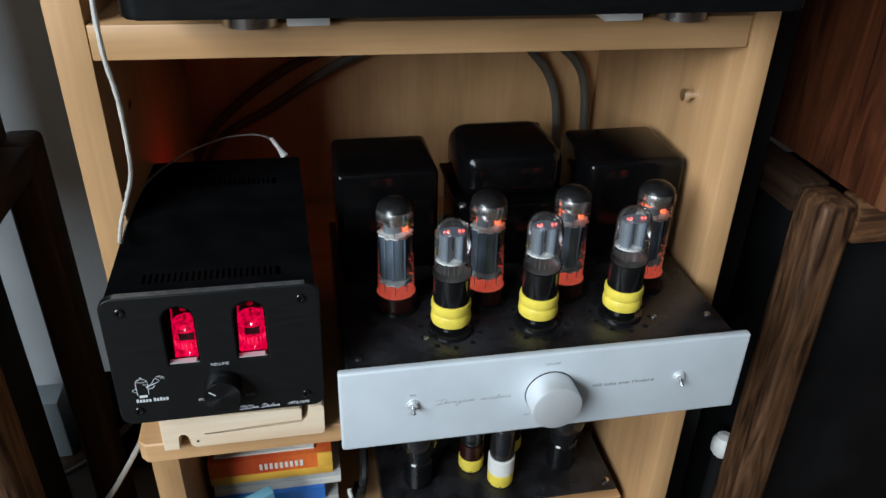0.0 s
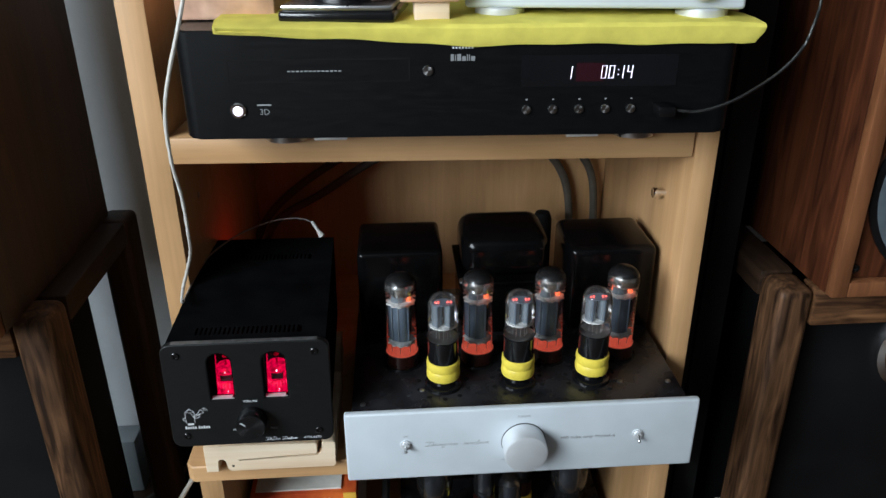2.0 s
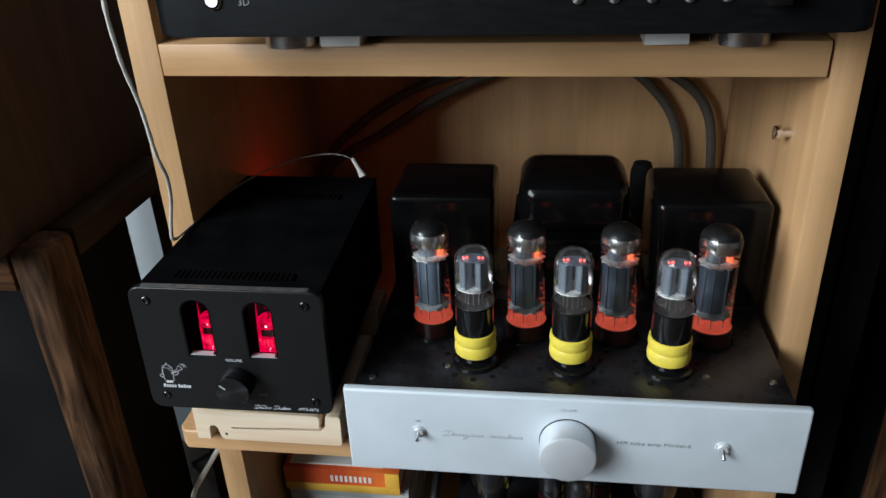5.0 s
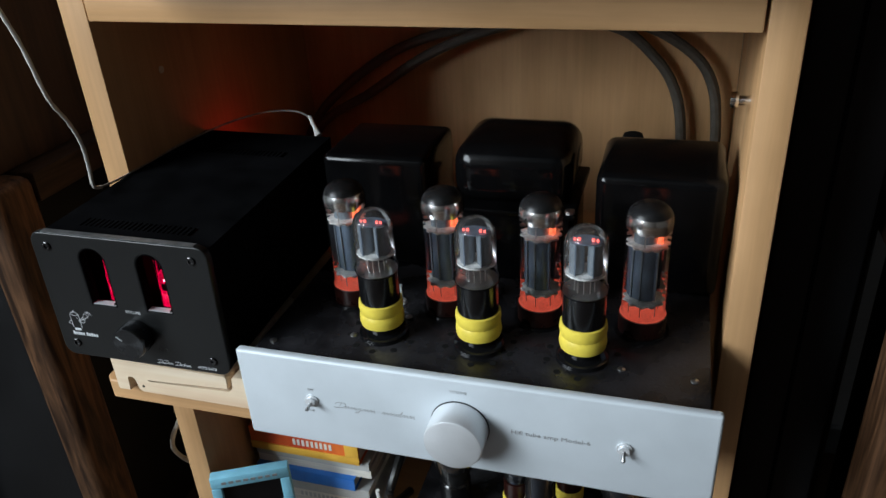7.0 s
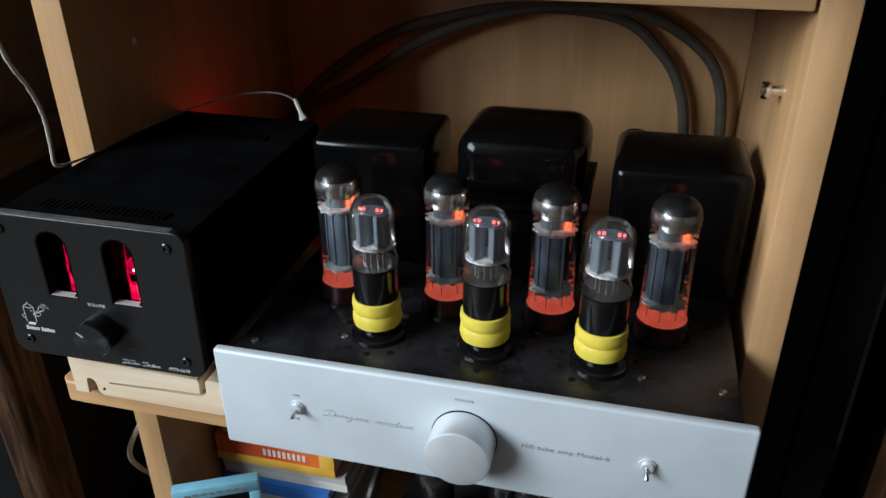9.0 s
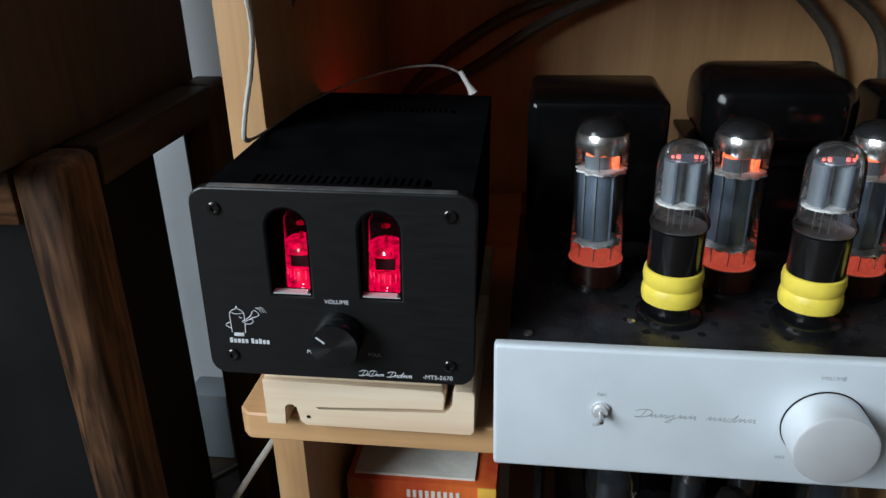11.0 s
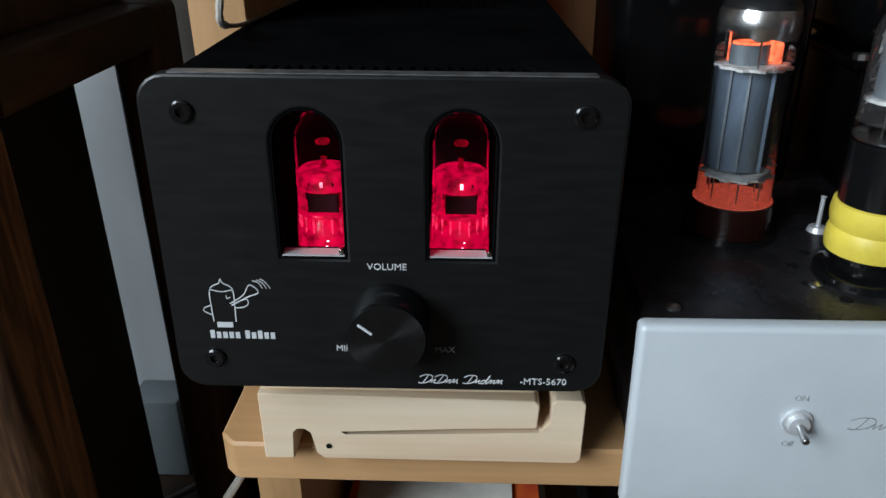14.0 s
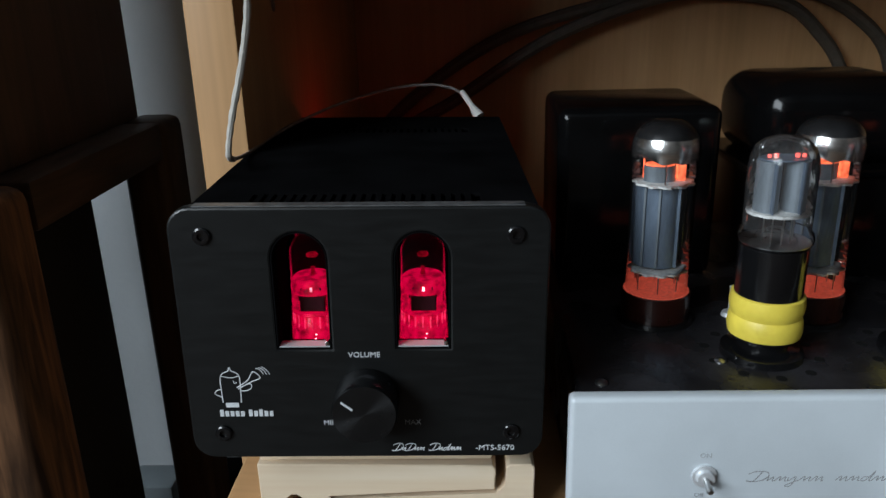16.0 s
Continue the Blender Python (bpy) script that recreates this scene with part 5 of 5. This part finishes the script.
# ---- loudspeakers on their stands, to both sides ----
def stand(x0, x1, y0, y1, top, label, group):
    """An open frame of four rounded legs joined by rails under the speaker."""
    s = thing("speaker_stand", label, "speaker stand", ((x0 + x1) / 2, (y0 + y1) / 2, FLOOR), group)
    pw = 0.037
    for xa in (x0, x1 - pw):
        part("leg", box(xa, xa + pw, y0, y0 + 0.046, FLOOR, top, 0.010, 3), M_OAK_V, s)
        # rear legs and side rails have their shade in the colour
        part("leg", box(xa, xa + pw, y1 - 0.046, y1, FLOOR, top, 0.008, 3), M_OAK_SHADE_V, s, "rear leg with shade put into its oak colour")
        part("side_rail", box(xa + 0.001, xa + pw - 0.001, y0 + 0.0462, y1 - 0.0462, top - 0.029, top - 0.0003, 0.003, 2), M_OAK_SHADE_Y, s)
    part("front_rail", box(x0 + pw + 0.0002, x1 - pw - 0.0002, y0 + 0.002, y0 + 0.030, top - 0.042, top - 0.0005, 0.003, 2), M_OAK_H, s)
    part("back_rail", box(x0 + pw + 0.0002, x1 - pw - 0.0002, y1 - 0.030, y1 - 0.002, top - 0.042, top - 0.0005, 0.003, 2), M_OAK_H, s)
    return s


def speaker(x0, x1, y0, y1, z0, z1, label, side_material, group):
    s = thing("loudspeaker", label, "loudspeaker", ((x0 + x1) / 2, (y0 + y1) / 2, z0), group)
    t = 0.016
    part("side_panel", box(x0, x0 + t, y0 + 0.012, y1, z0, z1, 0.001), side_material, s)
    part("side_panel", box(x1 - t, x1, y0 + 0.012, y1, z0, z1, 0.001), side_material, s)
    part("bottom_panel", box(x0 + t + 0.0002, x1 - t - 0.0002, y0 + 0.012, y1, z0, z0 + t), side_material, s)
    part("top_panel", box(x0 + t + 0.0002, x1 - t - 0.0002, y0 + 0.012, y1, z1 - t, z1), side_material, s)
    part("back_panel", box(x0 + t + 0.0002, x1 - t - 0.0002, y1 - t, y1 - 0.001, z0 + t + 0.0002, z1 - t - 0.0002), side_material, s)
    part("edge_trim", box(x0, x0 + t, y0, y0 + 0.0118, z0, z1, 0.002), M_TRIM, s, "lighter walnut edge")
    part("edge_trim", box(x1 - t, x1, y0, y0 + 0.0118, z0, z1, 0.002), M_TRIM, s)
    part("edge_trim", box(x0 + t + 0.0002, x1 - t - 0.0002, y0, y0 + 0.0118, z0, z0 + t, 0.002), M_TRIM, s)
    part("edge_trim", box(x0 + t + 0.0002, x1 - t - 0.0002, y0, y0 + 0.0118, z1 - t, z1, 0.002), M_TRIM, s)
    part("baffle", box(x0 + t + 0.0002, x1 - t - 0.0002, y0 + 0.012, y0 + 0.028, z0 + t + 0.0002, z1 - t - 0.0002), M_WALNUT_DK if side_material is M_WALNUT_DK else M_WALNUT, s)
    cx = (x0 + x1) / 2
    for cz, r in ((z0 + 0.105, 0.086), (z0 + 0.265, 0.05)):
        w = part("driver", lathe([(r + 0.006, 0.0), (r + 0.006, 0.004), (r + 0.002, 0.006), (r * 0.93, 0.006), (r * 0.88, 0.0095), (r * 0.80, 0.0095), (r * 0.74, 0.004), (r * 0.28, 0.0015), (r * 0.24, 0.006), (0.0, 0.009)], (cx, y0 + 0.012, cz), "y", 44), M_CONE, s, "blue-grey driver cone in a black ring")
        part("driver_ring", lathe([(r + 0.011, 0.0), (r + 0.011, 0.003), (r + 0.006, 0.0045), (r + 0.0035, 0.0045), (r + 0.0035, 0.0)], (cx, y0 + 0.012, cz), "y", 44), M_PLASTIC, w)
    for sx in (x0 + 0.024, x1 - 0.024):
        for sz in (z0 + 0.026, z1 - 0.026):
            part("grille_socket", lathe([(0.0045, 0), (0.0045, 0.0022), (0.0024, 0.0024), (0.0, 0.0008)], (sx, y0 + 0.012, sz), "y", 14), M_PLASTIC, s, "small black grille socket")
    return s


STAND_TOP = 0.7045
stand(0.453, 0.760, 0.518, 0.80, STAND_TOP, "brown oak stand under the walnut loudspeaker", "speaker stands")
stand(-0.537, -0.241, 0.518, 0.795, STAND_TOP, "dark brown oak stand under the dark loudspeaker", "speaker stands")
speaker(0.492, 0.730, 0.500, 0.775, STAND_TOP + 0.0005, 1.13, "walnut veneered loudspeaker with exposed drivers", M_WALNUT, "pair of loudspeakers")
speaker(-0.507, -0.267, 0.483, 0.770, STAND_TOP + 0.0005, 1.13, "dark walnut loudspeaker with lighter edge trim", M_WALNUT_DK, "pair of loudspeakers")


def low_box(x0, x1, y0, y1, top, label, ring):
    b = thing("subwoofer", label, "subwoofer", ((x0 + x1) / 2, (y0 + y1) / 2, FLOOR), "black boxes under the speakers")
    part("cabinet", box(x0, x1, y0, y1, FLOOR, top, 0.008, 3), M_PANEL, b)
    part("plinth", box(x0 + 0.01, x1 - 0.01, y0 - 0.003, y0 - 0.0002, FLOOR, FLOOR + 0.04), M_BLACK, b)
    if ring:
        part("driver_ring", lathe([(0.052, 0.0), (0.052, 0.006), (0.046, 0.010), (0.040, 0.008), (0.040, 0.0)], (x0 + 0.160, y0, top - 0.055), "y", 40), M_CHROME, b, "bright chrome driver ring")
        part("cone", lathe([(0.040, 0.0), (0.038, 0.004), (0.018, 0.0005), (0.0, 0.004)], (x0 + 0.160, y0, top - 0.055), "y", 36), M_CONE, b)
    return b


low_box(0.494, 0.712, 0.566, 0.745, 0.655, "black lacquered subwoofer with chrome ring under the stand", True)
low_box(-0.490, -0.289, 0.566, 0.722, 0.672, "black lacquered subwoofer under the stand", False)
tall = thing("tall_cabinet", "tall narrow matt black cabinet standing beside the rack", "cabinet", (0.412, 0.78, FLOOR))
part("carcass", box(0.380, 0.444, 0.616, 0.960, FLOOR, 1.40, 0.002), M_PANEL, tall)
part("door", box(0.3815, 0.4425, 0.600, 0.6155, FLOOR + 0.02, 1.398, 0.003), M_PANEL, tall)
part("edge_strip", box(0.4095, 0.4125, 0.5985, 0.5999, FLOOR + 0.03, 1.39, 0.0005), M_BLACK, tall)
tagged(part("low_black_box", box(-0.311, -0.165, 0.850, 0.960, FLOOR, 0.262, 0.004), M_BLACK), "low black box standing on the floor behind the rack", "box")
tagged(part("floor_trunking", box(-0.60, -0.312, 0.932, 0.9625, FLOOR, 0.225, 0.003), M_PANEL), "black cable trunking on the floor along the wall", "trunking")
knob2 = thing("bollard", "thin dark post with a white rounded top beside the stand", "post", (0.47, 0.60, FLOOR))
part("post", lathe([(0.010, FLOOR), (0.010, 0.345), (0.0, 0.346)], (0.470, 0.585, 0), "z", 16), M_RUBBER, knob2)
part("cap", lathe([(0.010, 0.346), (0.013, 0.351), (0.013, 0.364), (0.009, 0.372), (0.0, 0.374)], (0.470, 0.585, 0), "z", 24), M_WHITE, knob2)
tagged(part("socket_box", box(-0.40, -0.345, 0.885, 0.930, FLOOR, 0.272, 0.004), M_SKIRT), "small grey box standing on the floor by the wall", "box")
# window in the west wall
win = thing("window_1", "white painted window in the wall", "window", (WINDOW[0] - 0.07, (wy0 + wy1) / 2, wz0), "", "structure")
for ya, yb in ((wy0 + 0.001, wy0 + 0.05), ((wy0 + wy1) / 2 - 0.025, (wy0 + wy1) / 2 + 0.025), (wy1 - 0.05, wy1 - 0.001)):
    part("window_frame", box(RX0 - 0.11, RX0 - 0.05, ya, yb, wz0 + 0.051, wz1 - 0.051, 0.004), M_FRAME_WHITE, win)
for za, zb in ((wz0 + 0.001, wz0 + 0.05), (wz1 - 0.05, wz1 - 0.001)):
    part("window_frame", box(RX0 - 0.11, RX0 - 0.05, wy0 + 0.001, wy1 - 0.001, za, zb, 0.004), M_FRAME_WHITE, win)
for ya, yb in ((wy0 + 0.05, (wy0 + wy1) / 2 - 0.025), ((wy0 + wy1) / 2 + 0.025, wy1 - 0.05)):
    pane = part("pane", box(RX0 - 0.083, RX0 - 0.078, ya, yb, wz0 + 0.05, wz1 - 0.05), M_PANE, win)
    pane.visible_shadow = False
